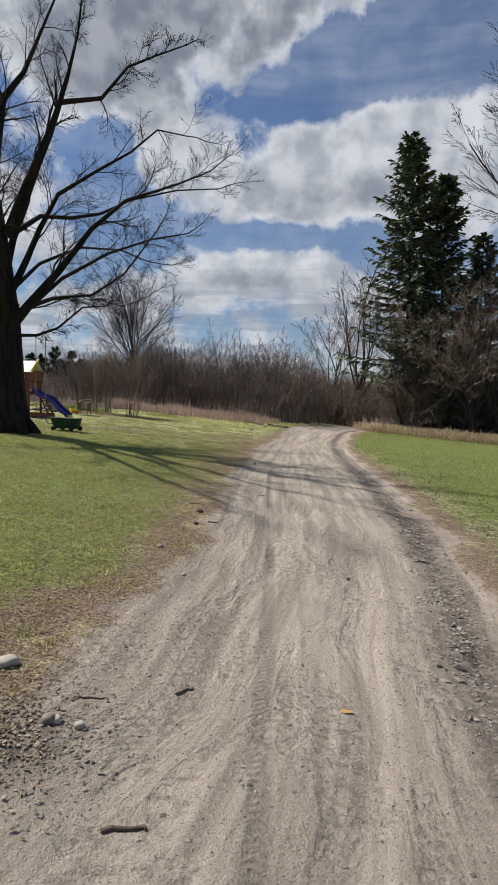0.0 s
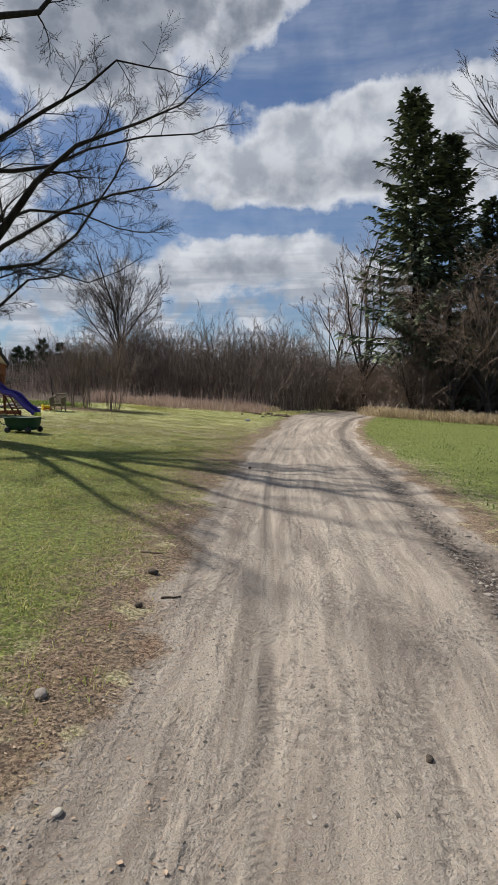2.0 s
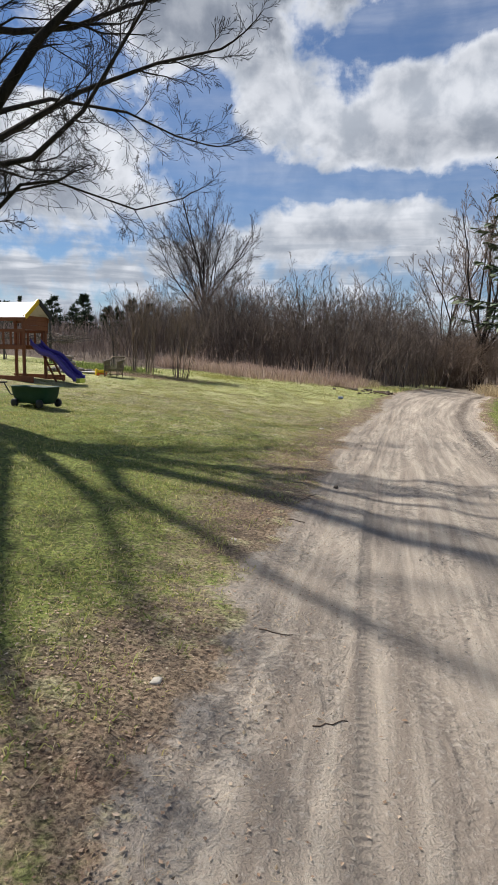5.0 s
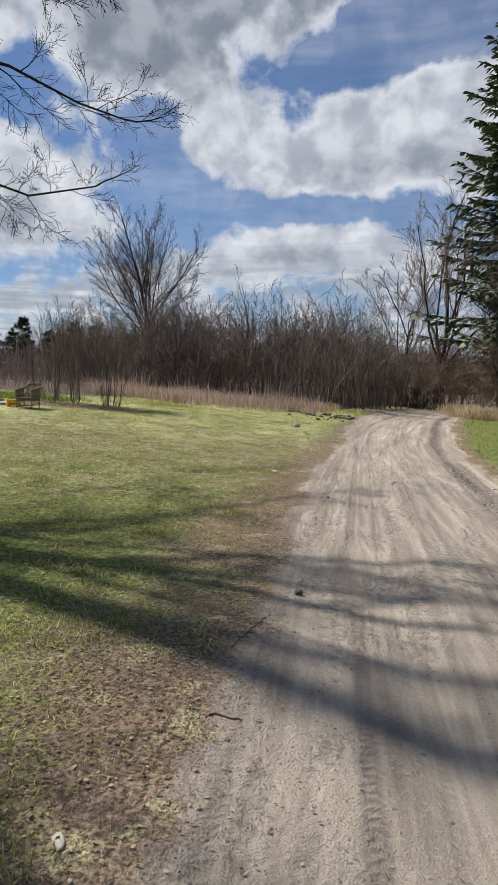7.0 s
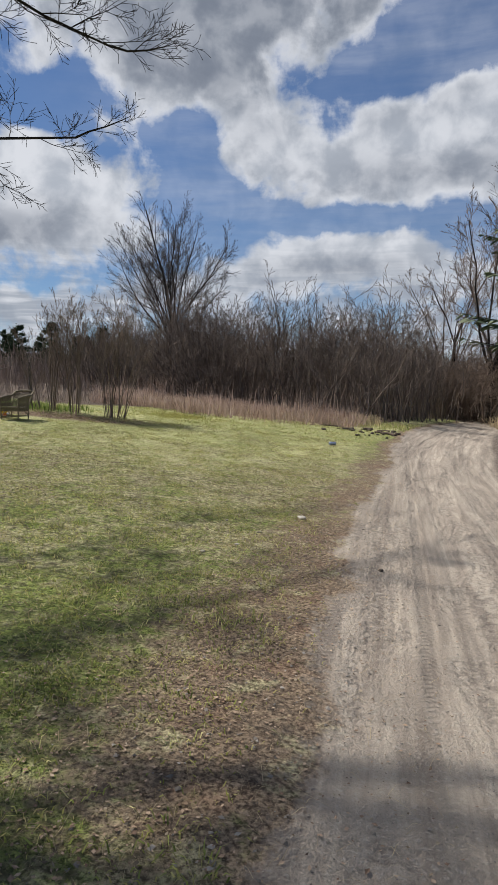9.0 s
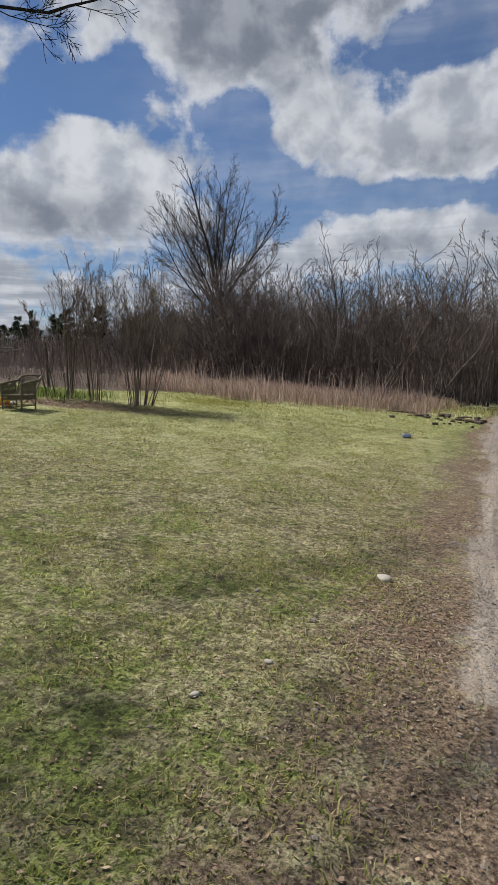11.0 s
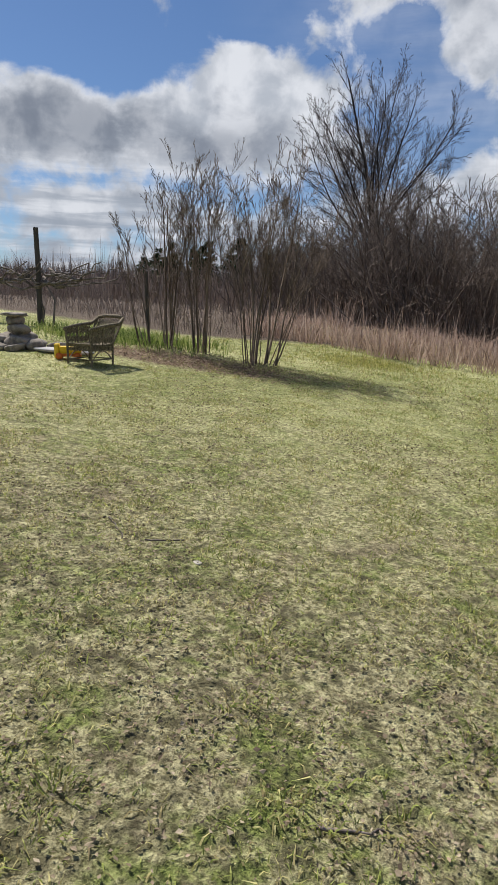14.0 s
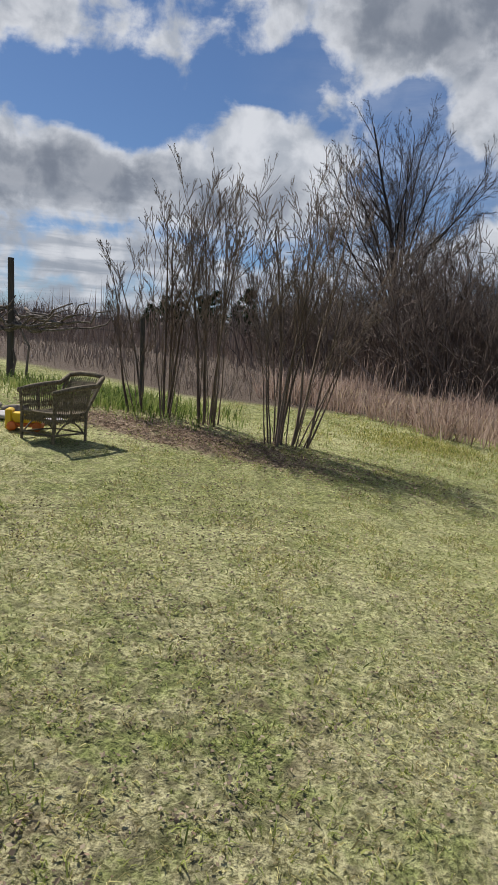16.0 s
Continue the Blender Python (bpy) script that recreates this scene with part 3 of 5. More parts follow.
def build_maple():
    base = at(-6.85, 17.6, -0.1)
    root = thing("maple_tree", base, "old leafless maple with a thick dark trunk on the lawn", "tree")
    w = Wood(11)
    trunk = [(0.0, 0.0, 0.0), (0.0, 0, 0.5), (-0.05, 0, 1.4), (-0.1, 0, 2.6), (-0.15, 0.0, 3.6), (-0.25, 0.1, 5.0)]
    w.limb(trunk[:5], 0.62, 0.50)
    w.limb(trunk[4:6] + [(-0.4, 0.1, 6.4)], 0.47, 0.24)
    w.limb([(-0.38, 0.1, 6.1), (-0.4, 0.1, 6.6), (-0.32, 0.2, 7.8), (-0.2, 0.4, 9.2), (0.3, 0.6, 10.0), (0.8, 0.8, 11.4), (1.3, 1.0, 12.8)], 0.24, 0.02)
    for fork in ([(-0.35, 0.1, 6.9), (-0.8, 0.2, 9.0), (-1.2, 0.3, 11.5), (-1.1, 0.3, 14.5)],):
        w.limb(fork, 0.055, 0.012)
    for k in range(7):      # root flare
        a = k * 0.9 + 0.3
        w.limb([(0.25 * math.cos(a), 0.25 * math.sin(a), 1.1), (0.48 * math.cos(a), 0.48 * math.sin(a), 0.4), (0.85 * math.cos(a), 0.85 * math.sin(a), 0.0)], 0.26, 0.12)
    o = dict(steps=8, wander=0.19, lift=0.05, shoots=(9, 12, 10, 6), angle=42, shrink=0.50, levels=4, thin=0.0036, ratio=(0.32, 0.50))
    limbs = [  # from trunk height, waypoints relative to the base, radius
        ([(0.3, 0, 2.75), (0.9, -0.1, 2.75), (1.5, -0.2, 2.95), (2.2, -0.3, 3.5), (2.8, -0.3, 3.55)], 0.07),
        ([(0.25, 0, 3.1), (0.75, 0, 3.7), (1.5, 0.1, 4.6), (2.3, 0.2, 5.7), (3.2, 0.3, 6.5), (4.6, 0.4, 7.0), (5.5, 0.5, 7.4)], 0.17),
        ([(0.55, 0.0, 3.5), (1.4, -0.2, 3.75), (2.5, -0.5, 3.8), (3.4, -0.8, 4.3), (4.3, -1.0, 5.4)], 0.085),
        ([(0.1, 0, 5.4), (0.7, -0.2, 6.7), (1.0, -0.4, 7.2), (1.4, -0.6, 7.9), (1.7, -0.8, 8.5), (2.0, -1.0, 9.2), (2.3, -1.2, 10.1), (2.5, -1.4, 11.3)], 0.21),
        ([(1.7, -0.8, 8.6), (2.7, -0.4, 8.9), (3.3, 0.0, 9.9), (4.0, 0.2, 10.3), (4.8, 0.4, 10.7)], 0.085),
        ([(-0.4, 0.1, 6.4), (-0.3, 0.2, 7.8), (-0.2, 0.4, 9.2), (0.3, 0.6, 10.0), (0.8, 0.8, 11.4), (1.3, 1.0, 12.8)], 0.13),
        ([(0.2, 0.0, 4.0), (0.5, 0.2, 4.8), (0.8, 0.4, 5.7), (1.2, 0.8, 6.8), (2.2, 1.2, 7.6), (3.1, 1.6, 8.3), (3.8, 2.0, 9.1), (4.6, 2.4, 9.1)], 0.12),
        ([(0.1, 0.0, 5.4), (0.8, 0.5, 6.1), (1.5, 1.0, 6.2), (2.2, 1.6, 6.5), (3.0, 2.2, 7.1), (4.3, 2.8, 7.6), (5.6, 3.2, 7.8)], 0.09),
        ([(-0.1, 0.2, 4.4), (-0.1, 0.9, 5.6), (0.0, 1.8, 6.9), (-0.3, 2.7, 7.9), (-0.3, 3.4, 8.6)], 0.15),
        ([(-0.3, 0.2, 5.6), (-0.8, 1.0, 7.0), (-1.4, 2.2, 8.3), (-1.6, 3.2, 9.5)], 0.14),
        ([(0.1, 0.2, 4.0), (0.6, 1.0, 4.9), (1.4, 2.4, 5.7), (2.3, 4.0, 6.0), (3.0, 5.2, 5.9), (3.5, 6.2, 6.0)], 0.068),
        ([(0, 0.2, 3.4), (0.6, 1.4, 3.75), (1.2, 3.0, 4.4), (2.2, 4.8, 4.25), (2.8, 6.6, 4.9)], 0.034),
        ([(-0.3, 0, 6.0), (-0.3, -1.0, 7.0), (0.2, -2.2, 8.6), (0.8, -3.2, 10.4), (1.2, -3.8, 12.0)], 0.17),
        ([(-0.3, 0, 4.6), (-1.0, -0.3, 5.5), (-2.2, -0.6, 6.9), (-3.6, -1.0, 8.2), (-5.0, -1.2, 9.0)], 0.2),
        ([(-0.4, 0.1, 5.6), (-1.1, 0.8, 6.8), (-2.2, 1.8, 8.4), (-3.2, 2.8, 10.0)], 0.17),
        ([(-0.3, 0.2, 8.0), (-0.9, 0.5, 9.6), (-1.6, 0.6, 11.6), (-2.0, 0.8, 13.4)], 0.075),
        ([(0.4, 0, 3.3), (1.4, 0.5, 4.4), (2.6, 0.9, 5.2), (3.8, 1.2, 5.7), (4.8, 1.3, 5.9)], 0.08),
        ([(0, -0.2, 2.9), (0.35, -1.2, 3.6), (0.9, -3.0, 4.4), (1.5, -4.8, 5.1), (1.7, -5.8, 6.1), (2.0, -6.7, 6.9)], 0.14),
        ([(0, -0.3, 3.8), (0.3, -1.2, 5.0), (0.5, -2.1, 6.0), (0.3, -3.4, 7.5), (0.2, -4.4, 9.0)], 0.17),
    ]
    for points, r in limbs:
        pts = [Vector(p) for p in points]
        w.limb(pts, r * 0.9, 0.018)
        length = sum((b - a).length for a, b in zip(pts, pts[1:]))
        w.shoots(pts, r * 0.72, 0.020, length * 0.46, 1, o, 0.2)
        w.grow(pts[-1], pts[-1] - pts[-2] + Vector((0, 0, 0.2)), length * 0.18, 0.022, 2, o)
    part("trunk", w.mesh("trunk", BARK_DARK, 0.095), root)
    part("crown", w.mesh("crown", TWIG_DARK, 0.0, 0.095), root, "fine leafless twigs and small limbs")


def build_elm(name, where, tall, seed, label, mats, stems=6, spreadout=0.5, group="", fork=0.2, wander=0.07, lift=0.01, shoots=(9, 7, 5), angle=26, lean=0.0, first=0.25, shrink=0.44, slim=1.0):
    """A fan of many upright stems from a short trunk."""
    root = thing(name, where, label, "tree", group)
    w = Wood(seed)
    rng = w.rng
    low = tall * fork
    w.limb([(0, 0, -0.2), (0.05, 0, low * 0.5), (0, 0, low)], tall * 0.02, tall * 0.016)
    o = dict(steps=7, wander=wander, lift=lift, shoots=shoots, angle=angle, shrink=shrink, levels=3, thin=tall * 0.00065 * slim, ratio=(0.36, 0.55), first=first)
    for k in range(stems):
        a = 2.4 * k + rng.uniform(-0.3, 0.3)
        share = math.sqrt((k + 0.5) / stems)
        out = spreadout * share
        start = low * rng.uniform(0.6, 1.0)
        reach = (tall * 0.93 - start) * (1.0 - 0.22 * share) * rng.uniform(0.88, 1.0)
        w.grow((0, 0, start), (math.cos(a) * out + lean, math.sin(a) * out, 1), reach, tall * rng.uniform(0.0045, 0.008) * slim ** 0.5, 0, o)
    w.grow((0, 0, low), (0.03 + lean, 0.02, 1), tall * 0.93 - low, tall * 0.010, 0, o)
    part("trunk", w.mesh("trunk", mats[0], tall * 0.0035), root)
    part("crown", w.mesh("crown", mats[1], 0, tall * 0.0035), root, "fine leafless twigs")
    return root


def build_spruce(name, where, tall, wide, seed, label, group="", bare=0.06):
    root = thing(name, where, label, "tree", group)
    w = Wood(seed)
    rng = w.rng
    w.limb([(0, 0, -0.2), (0.05, 0, tall * 0.5), (0, 0, tall * 0.98)], tall * 0.014, 0.02)
    verts, faces = [], []

    def tuft(p, d, length, width):
        side = d.cross(Vector((rng.gauss(0, .4), rng.gauss(0, .4), 1))).normalized() * width
        drop = Vector((0, 0, -length * 0.25))
        base = len(verts)
        for q in (p - side * 0.5, p + side * 0.5, p + d * length * 0.6 + side + drop * 0.4, p + d * length + drop, p + d * length * 0.6 - side + drop * 0.4):
            verts.append(q[:])
        faces.extend(((base, base + 1, base + 2), (base, base + 2, base + 4), (base + 4, base + 2, base + 3)))

    z = tall * bare
    while z < tall * 0.985:
        u = z / tall
        reach = wide * (1 - u) ** 0.72 * (0.8 + 0.2 * min(1, u / 0.25))
        for k in range(rng.randint(6, 9)):
            a = rng.uniform(0, 6.283)
            r = reach * rng.uniform(0.55, 1.2) + 0.15
            if rng.random() < 0.28:
                continue
            pts = []
            rise = 0.30 - 0.62 * (1 - u) * 0.9
            for i in range(6):
                s = i / 5
                pts.append(Vector((math.cos(a) * r * s, math.sin(a) * r * s, z + r * (rise * s + 0.22 * s * s))))
            w.limb(pts, 0.012 + 0.012 * r, 0.008)
            count = int(12 + 13 * r)
            for i in range(count):
                s = rng.uniform(0.12, 1.0)
                f = s * 5
                j = min(int(f), 4)
                p = pts[j].lerp(pts[j + 1], f - j)
                along = (pts[j + 1] - pts[j]).normalized()
                side = along.cross(Vector((0, 0, 1))) * rng.choice((-1, 1))
                d = (along * rng.uniform(0.5, 1.0) + side * rng.uniform(0.1, 0.9) + Vector((0, 0, rng.uniform(-0.55, 0.15)))).normalized()
                tuft(p, d, rng.uniform(0.3, 0.75) * (0.55 + 0.5 * (1 - s)) * (0.7 + 0.03 * tall), rng.uniform(0.06, 0.13))
        z += tall * rng.uniform(0.016, 0.026) * (1.1 - 0.4 * u)
    part("trunk", w.mesh("trunk", BARK_DARK, 0.0), root)
    part("crown", fast_mesh("crown", np.array(verts), np.array(faces), NEEDLES), root, "dark green drooping boughs of needles")
    return root


def sumac_mesh(seed, tall, stems, kind):
    """Crooked stems that fork like antlers, or tangled brush."""
    w = Wood(seed)
    rng = w.rng
    o = dict(steps=6, wander=0.21, lift=0.10, shoots=(9, 6), angle=44, shrink=0.36, levels=2, thin=0.007, ratio=(0.5, 0.75))
    if kind == "brush":
        o = dict(steps=5, wander=0.24, lift=0.0, shoots=(9, 7), angle=52, shrink=0.5, levels=2, thin=0.008)
    for k in range(stems):
        a, q = rng.uniform(0, 6.283), rng.uniform(0, 1.1)
        lean = rng.uniform(0.05, 0.5)
        first = (math.cos(a) * q, math.sin(a) * q, -0.1)
        w.grow(first, (math.cos(a) * lean, math.sin(a) * lean, 1), tall * rng.uniform(0.6, 0.95), rng.uniform(0.022, 0.042), 0, o)
    return w.mesh(kind, SUMAC if kind == "stems" else TWIG_BROWN)


def strokes(name, rng, x, y, tall, width, lean, mat, label, category, bend=0.3, way=None):
    """Many thin standing blades, each bent once: two quads and a tip."""
    n = len(x)
    z = height(x, y) - 0.01
    a = rng.uniform(0, 6.283, n)
    b = rng.uniform(0, 6.283, n) if way is None else way
    sx, sy = np.cos(a) * width * 0.5, np.sin(a) * width * 0.5
    lx, ly = np.cos(b) * lean * tall, np.sin(b) * lean * tall
    v = np.zeros((n, 5, 3))
    v[:, 0] = np.stack((x - sx, y - sy, z), -1)
    v[:, 1] = np.stack((x + sx, y + sy, z), -1)
    v[:, 2] = np.stack((x + lx * bend + sx * 0.8, y + ly * bend + sy * 0.8, z + tall * 0.6), -1)
    v[:, 3] = np.stack((x + lx * bend - sx * 0.8, y + ly * bend - sy * 0.8, z + tall * 0.6), -1)
    v[:, 4] = np.stack((x + lx, y + ly, z + tall * np.maximum(0.25, 1 - lean * 0.5)), -1)
    i = np.arange(n)[:, None] * 5
    f = np.concatenate((i + [0, 1, 2], i + [0, 2, 3], i + [3, 2, 4]), 1).reshape(-1, 3)
    return tagged(new(name, fast_mesh(name, v.reshape(-1, 3), f, mat)), label, category, kind="stuff")

# ---- trees ----
build_maple()
GREYS, BROWNS = (BARK_GREY, TWIG_GREY), (BARK_GREY, TWIG_BROWN)
build_elm("elm_tree", at(-9.9, 52, 0), 11.8, 21, "tall leafless fan-shaped elm standing behind the thicket", GREYS, 17, 0.88, lean=-0.05, fork=0.36, wander=0.075, lift=0.025, shoots=(17, 11, 6), angle=31, first=0.22, shrink=0.35, slim=0.5)
build_elm("ash_tree", at(19.6, 42.0), 27.5, 22, "leafless ash with upright grey limbs beside the drive", GREYS, 11, 0.62, fork=0.42, slim=0.6)
build_elm("ash_tree", at(17.5, 70), 17.0, 23, "leafless tree with many thin stems behind the thicket", GREYS, 9, 0.40, "bare trees at the bend")
build_elm("ash_tree", at(8.4, 51), 14.0, 24, "leafless crooked tree among the brush", BROWNS, 7, 0.55, "bare trees at the bend", wander=0.13)
build_elm("ash_tree", at(6.9, 56), 11.5, 25, "slender leafless tree among the brush", BROWNS, 5, 0.5, "bare trees at the bend", wander=0.12)
for k, (x, y, tall) in enumerate(((12.6, 43.4, 10.5), (14.6, 42.8, 12.0), (16.8, 43.6, 12.5), (19.0, 42.8, 12.5), (21.5, 43.5, 12.5), (10.4, 45.0, 8.0))):
    build_elm("thorn_tree", at(x, y), tall, 40 + k, "dense leafless tree of tangled brown twigs", BROWNS, 8, 0.7, "thorn trees at the bend", 0.12, 0.15, 0.0, (10, 7, 4), 40)
build_spruce("spruce_tree", at(11.1, 47.0), 21.5, 5.6, 31, "tall dark green spruce standing at the bend of the drive", "spruces", 0.17)
build_spruce("spruce_tree", at(13.9, 48.5), 19.3, 5.0, 32, "dark green spruce standing behind another", "spruces")
build_spruce("spruce_tree", at(17.2, 49.5), 15.5, 4.0, 33, "dark green spruce standing behind brush", "spruces")

# ---- thicket ----
rng = random.Random(5)
kinds = [sumac_mesh(50 + k, 5.6, 10, "stems") for k in range(6)]
spots = []
for k in range(86):
    x = rng.uniform(-12.5, 5.5)
    y = rng.uniform(0, 1) ** 1.2 * 9 + float(np.interp(x, (-13, -8, -4, 1, 3, 6), (44, 42, 39.5, 39, 42, 49)))
    spots.append((x, y))
for x, y in spots:
    ob = new("sumac_shrub", kinds[rng.randrange(6)])
    s = rng.uniform(0.74, 1.06) * float(np.interp(x, (-13, -8, 5), (0.72, 0.98, 1.04)))
    ob.matrix_world = Matrix.Translation(at(x, y)) @ pose(0, 0, 0, rng.uniform(-4, 4), rng.uniform(-4, 4), rng.uniform(0, 360)) @ Matrix.Diagonal((s, s, s, 1))
    tagged(ob, "leafless dark sumac with crooked forking stems", "shrub", "sumac thicket")
brush_kinds = [sumac_mesh(70 + k, 4.2, 10, "brush") for k in range(3)]
for k in range(60):
    if k >= 48:
        x, y = rng.uniform(9.0, 16.0), rng.uniform(52.0, 60.0)
    elif k < 22:
        x, y = rng.uniform(3.6, 8.8), rng.uniform(49, 62)
    else:
        x, y = rng.uniform(9.0, 24.0), rng.uniform(42.5, 50)
    ob = new("brush_shrub", brush_kinds[rng.randrange(3)])
    s = rng.uniform(0.75, 1.35)
    ob.matrix_world = Matrix.Translation(at(x, y)) @ pose(0, 0, 0, 0, 0, rng.uniform(0, 360)) @ Matrix.Diagonal((s, s, s, 1))
    tagged(ob, "tangled leafless brush of fine brown twigs", "shrub", "brush at the bend")

# ---- lilac clump at the lawn's edge ----


LILACS = ((-8.07, 30.98, 2.35, 5, 0.1, (-0.22, 0)), (-7.75, 31.07, 3.0, 9, 0.09, None), (-7.12, 31.17, 3.1, 12, 0.1, None), (-6.06, 30.88, 3.05, 10, 0.09, None), (-5.83, 31.03, 3.0, 7, 0.12, (0.26, 0.12)))


def build_lilac(where, seed, tall, stems, lean=0.1, way=None):
    root = thing("lilac_shrub", where, "tall leafless lilac with many upright brown stems", "shrub", "lilacs at the lawn's edge")
    w = Wood(seed)
    r = w.rng
    o = dict(steps=8, wander=0.045, lift=0.045, shoots=(7, 6, 3), angle=27, shrink=0.42, levels=3, thin=0.003, first=0.42, ratio=(0.42, 0.62))
    for k in range(stems):
        a, q = r.uniform(0, 6.283), r.uniform(0.02, 0.17)
        out = lean * r.uniform(0.2, 1.5)
        d = Vector((math.cos(a) * out, math.sin(a) * out, 1))
        if way is not None:
            d += Vector((*way, 0)) * r.uniform(0.4, 1.2)
        mark = len(w.limbs)
        stout = k % 3 == 0
        w.grow((math.cos(a) * q, math.sin(a) * q, -0.05), d, tall * (r.uniform(0.80, 0.93) if stout else r.uniform(0.45, 0.86)), r.uniform(0.019, 0.027) if stout else r.uniform(0.008, 0.015), 0, o)
        one = Wood(0)
        one.limbs = w.limbs[mark:]
        part("stem", one.mesh("stem", LILAC), root)


for k, (x, y, tall, stems, lean, way) in enumerate(LILACS):
    build_lilac(at(x, y), 90 + k, tall, stems, lean, way)

# ---- dead stalks and far woods ----
nr = np.random.RandomState(4)


def band(count, x0, x1, near, depth, power=1.0):
    x = nr.uniform(x0, x1, count)
    y = np.interp(x, near[0], near[1]) + depth * nr.uniform(0, 1, count) ** power
    return x, y


def clumped(x, y, spread_by):
    """Draws stalks together into clumps."""
    n = len(x)
    pick = nr.randint(0, max(1, n // 14), n)
    u, v = nr.normal(0, spread_by, n), nr.normal(0, spread_by, n)
    return x[pick] + u, y[pick] + v, np.arctan2(v, u)


near_edge = ((-8, -6, -3, 0.3, 0.8), (35.4, 35.1, 34.8, 35.1, 36.4))
x, y, fan = clumped(*band(13000, -8.0, 0.8, near_edge, 4.2, 0.8), 0.13)
y = y - 1.0 - 0.45 * waves(x, y, 1.9, 71)
stand = np.clip(0.62 + 0.3 * waves(x, y, 1.6, 72) + 0.22 * waves(x, y, 5.0, 73), 0.16, 1.15)
keep = nr.uniform(0, 1, len(x)) < 0.35 + 0.8 * stand
x, y, fan, stand = x[keep], y[keep], fan[keep], stand[keep]
strokes("dead_stalks", nr, x, y, stand * nr.uniform(0.35, 1.05, len(x)), nr.uniform(0.006, 0.022, len(x)), nr.uniform(0.05, 0.8, len(x)), REED, "pinkish brown dead weed stalks along the lawn", "weeds", 0.5, fan)
x, y = band(220, -8.0, 0.8, near_edge, 4.0)
strokes("dead_stalks", nr, x, y, nr.uniform(0.8, 1.6, 220), nr.uniform(0.008, 0.016, 220), nr.uniform(0.05, 0.6, 220), REED, "tall single dead stalks standing above the weeds", "weeds")
x, y = band(5000, -8.0, 1.5, near_edge, 4.5, 0.7)
strokes("matted_weeds", nr, x, y, nr.uniform(0.15, 0.5, len(x)), nr.uniform(0.012, 0.03, len(x)), nr.uniform(0.5, 1.6, len(x)), PALE_GRASS, "pale matted dead grass between the stalks", "weeds")
x, y, fan = clumped(*band(30000, -60, -6, ((-60, -14, -8, -6), (36, 34.5, 33.6, 36)), 60, 1.7), 0.3)
strokes("dead_field", nr, x, y, nr.uniform(0.2, 0.95, len(x)), 0.006 + 0.0007 * (y - 32) * nr.uniform(0.5, 1.5, len(x)), nr.uniform(0, 0.8, len(x)), BRUSH, "overgrown field of brown dead weeds", "weeds", 0.45, fan)
x, y = nr.uniform(-0.2, 3.4, 1600), nr.uniform(34.8, 39.5, 1600)
ok = x < np.interp(y, EDGE_Y, LEFT_X) - 0.2
strokes("verge_grass", nr, x[ok], y[ok], nr.uniform(0.06, 0.22, ok.sum()), nr.uniform(0.01, 0.022, ok.sum()), nr.uniform(0.3, 1.5, ok.sum()), BLADES, "tufts of straw and green grass on the verge", "grass")
x, y, fan = clumped(*band(9000, 7.5, 24, ((7.5, 12, 24), (41, 38.0, 36)), 5.5), 0.25)
strokes("pale_grass", nr, x, y, nr.uniform(0.3, 1.0, len(x)), nr.uniform(0.016, 0.04, len(x)), nr.uniform(0.3, 2.0, len(x)), PALE_GRASS, "pale matted dead grass below the spruces", "grass")
x, y = band(6500, -13, 6, ((-13, -8, -4, 1, 3, 6), (45, 43, 40.5, 40, 43, 50)), 11)
strokes("thicket_brush", nr, x, y, nr.uniform(0.6, 3.6, len(x)), nr.uniform(0.008, 0.024, len(x)), nr.uniform(0.1, 0.7, len(x)), BRUSH, "dense fine brown brush between the sumacs", "brush")
x, y = band(20000, -75, -9, ((-75, -9), (50, 44)), 50)
strokes("field_brush", nr, x, y, nr.uniform(0.8, 3.0, len(x)), nr.uniform(0.015, 0.05, len(x)), nr.uniform(0, 0.7, len(x)), BRUSH, "scattered brown brush over the overgrown field", "brush")
x, y = band(26000, -190, 70, ((-190, -40, 10, 70), (95, 120, 125, 95)), 30)
strokes("far_woods", nr, x, y, nr.uniform(3, 8.5, len(x)), nr.uniform(0.05, 0.22, len(x)), nr.uniform(0, 0.25, len(x)), HAZY_WOODS, "far line of leafless grey brown woods", "woods")


def build_pine(x, y, tall, seed):
    """A broad ragged pine: short sprays of needles round whorled boughs."""
    root = thing("pine_tree", at(x, y), "dark green bushy pine at the edge of the field", "tree", "pines by the field")
    r = random.Random(seed)
    w = Wood(seed)
    w.limb([(0, 0, -0.1), (0.05, 0, tall * 0.5), (0, 0, tall * 0.95)], tall * 0.02, 0.02)
    part("trunk", w.mesh("trunk", BARK_DARK), root)
    verts, faces = [], []
    boughs = [(r.uniform(0.08, 0.95), r.uniform(0, 6.283), r.uniform(0.55, 1.1)) for _ in range(46)]
    for k in range(2600):
        u, a, far = boughs[k % 46]
        reach = tall * 0.46 * (1 - u) ** 0.75 * far * r.uniform(0.1, 1.0)
        a += r.gauss(0, 0.22)
        p = Vector((math.cos(a) * reach, math.sin(a) * reach, tall * u + reach * 0.12 + r.gauss(0, 0.018) * tall))
        d = Vector((math.cos(a) + r.gauss(0, 0.5), math.sin(a) + r.gauss(0, 0.5), r.gauss(0.35, 0.5))).normalized() * tall * r.uniform(0.035, 0.08)
        s = d.orthogonal().normalized() * tall * r.uniform(0.006, 0.014)
        b = len(verts)
        verts.extend(((p - s)[:], (p + s)[:], (p + d)[:]))
        faces.append((b, b + 1, b + 2))
    part("crown", fast_mesh("crown", np.array(verts), np.array(faces), FAR_PINE), root)


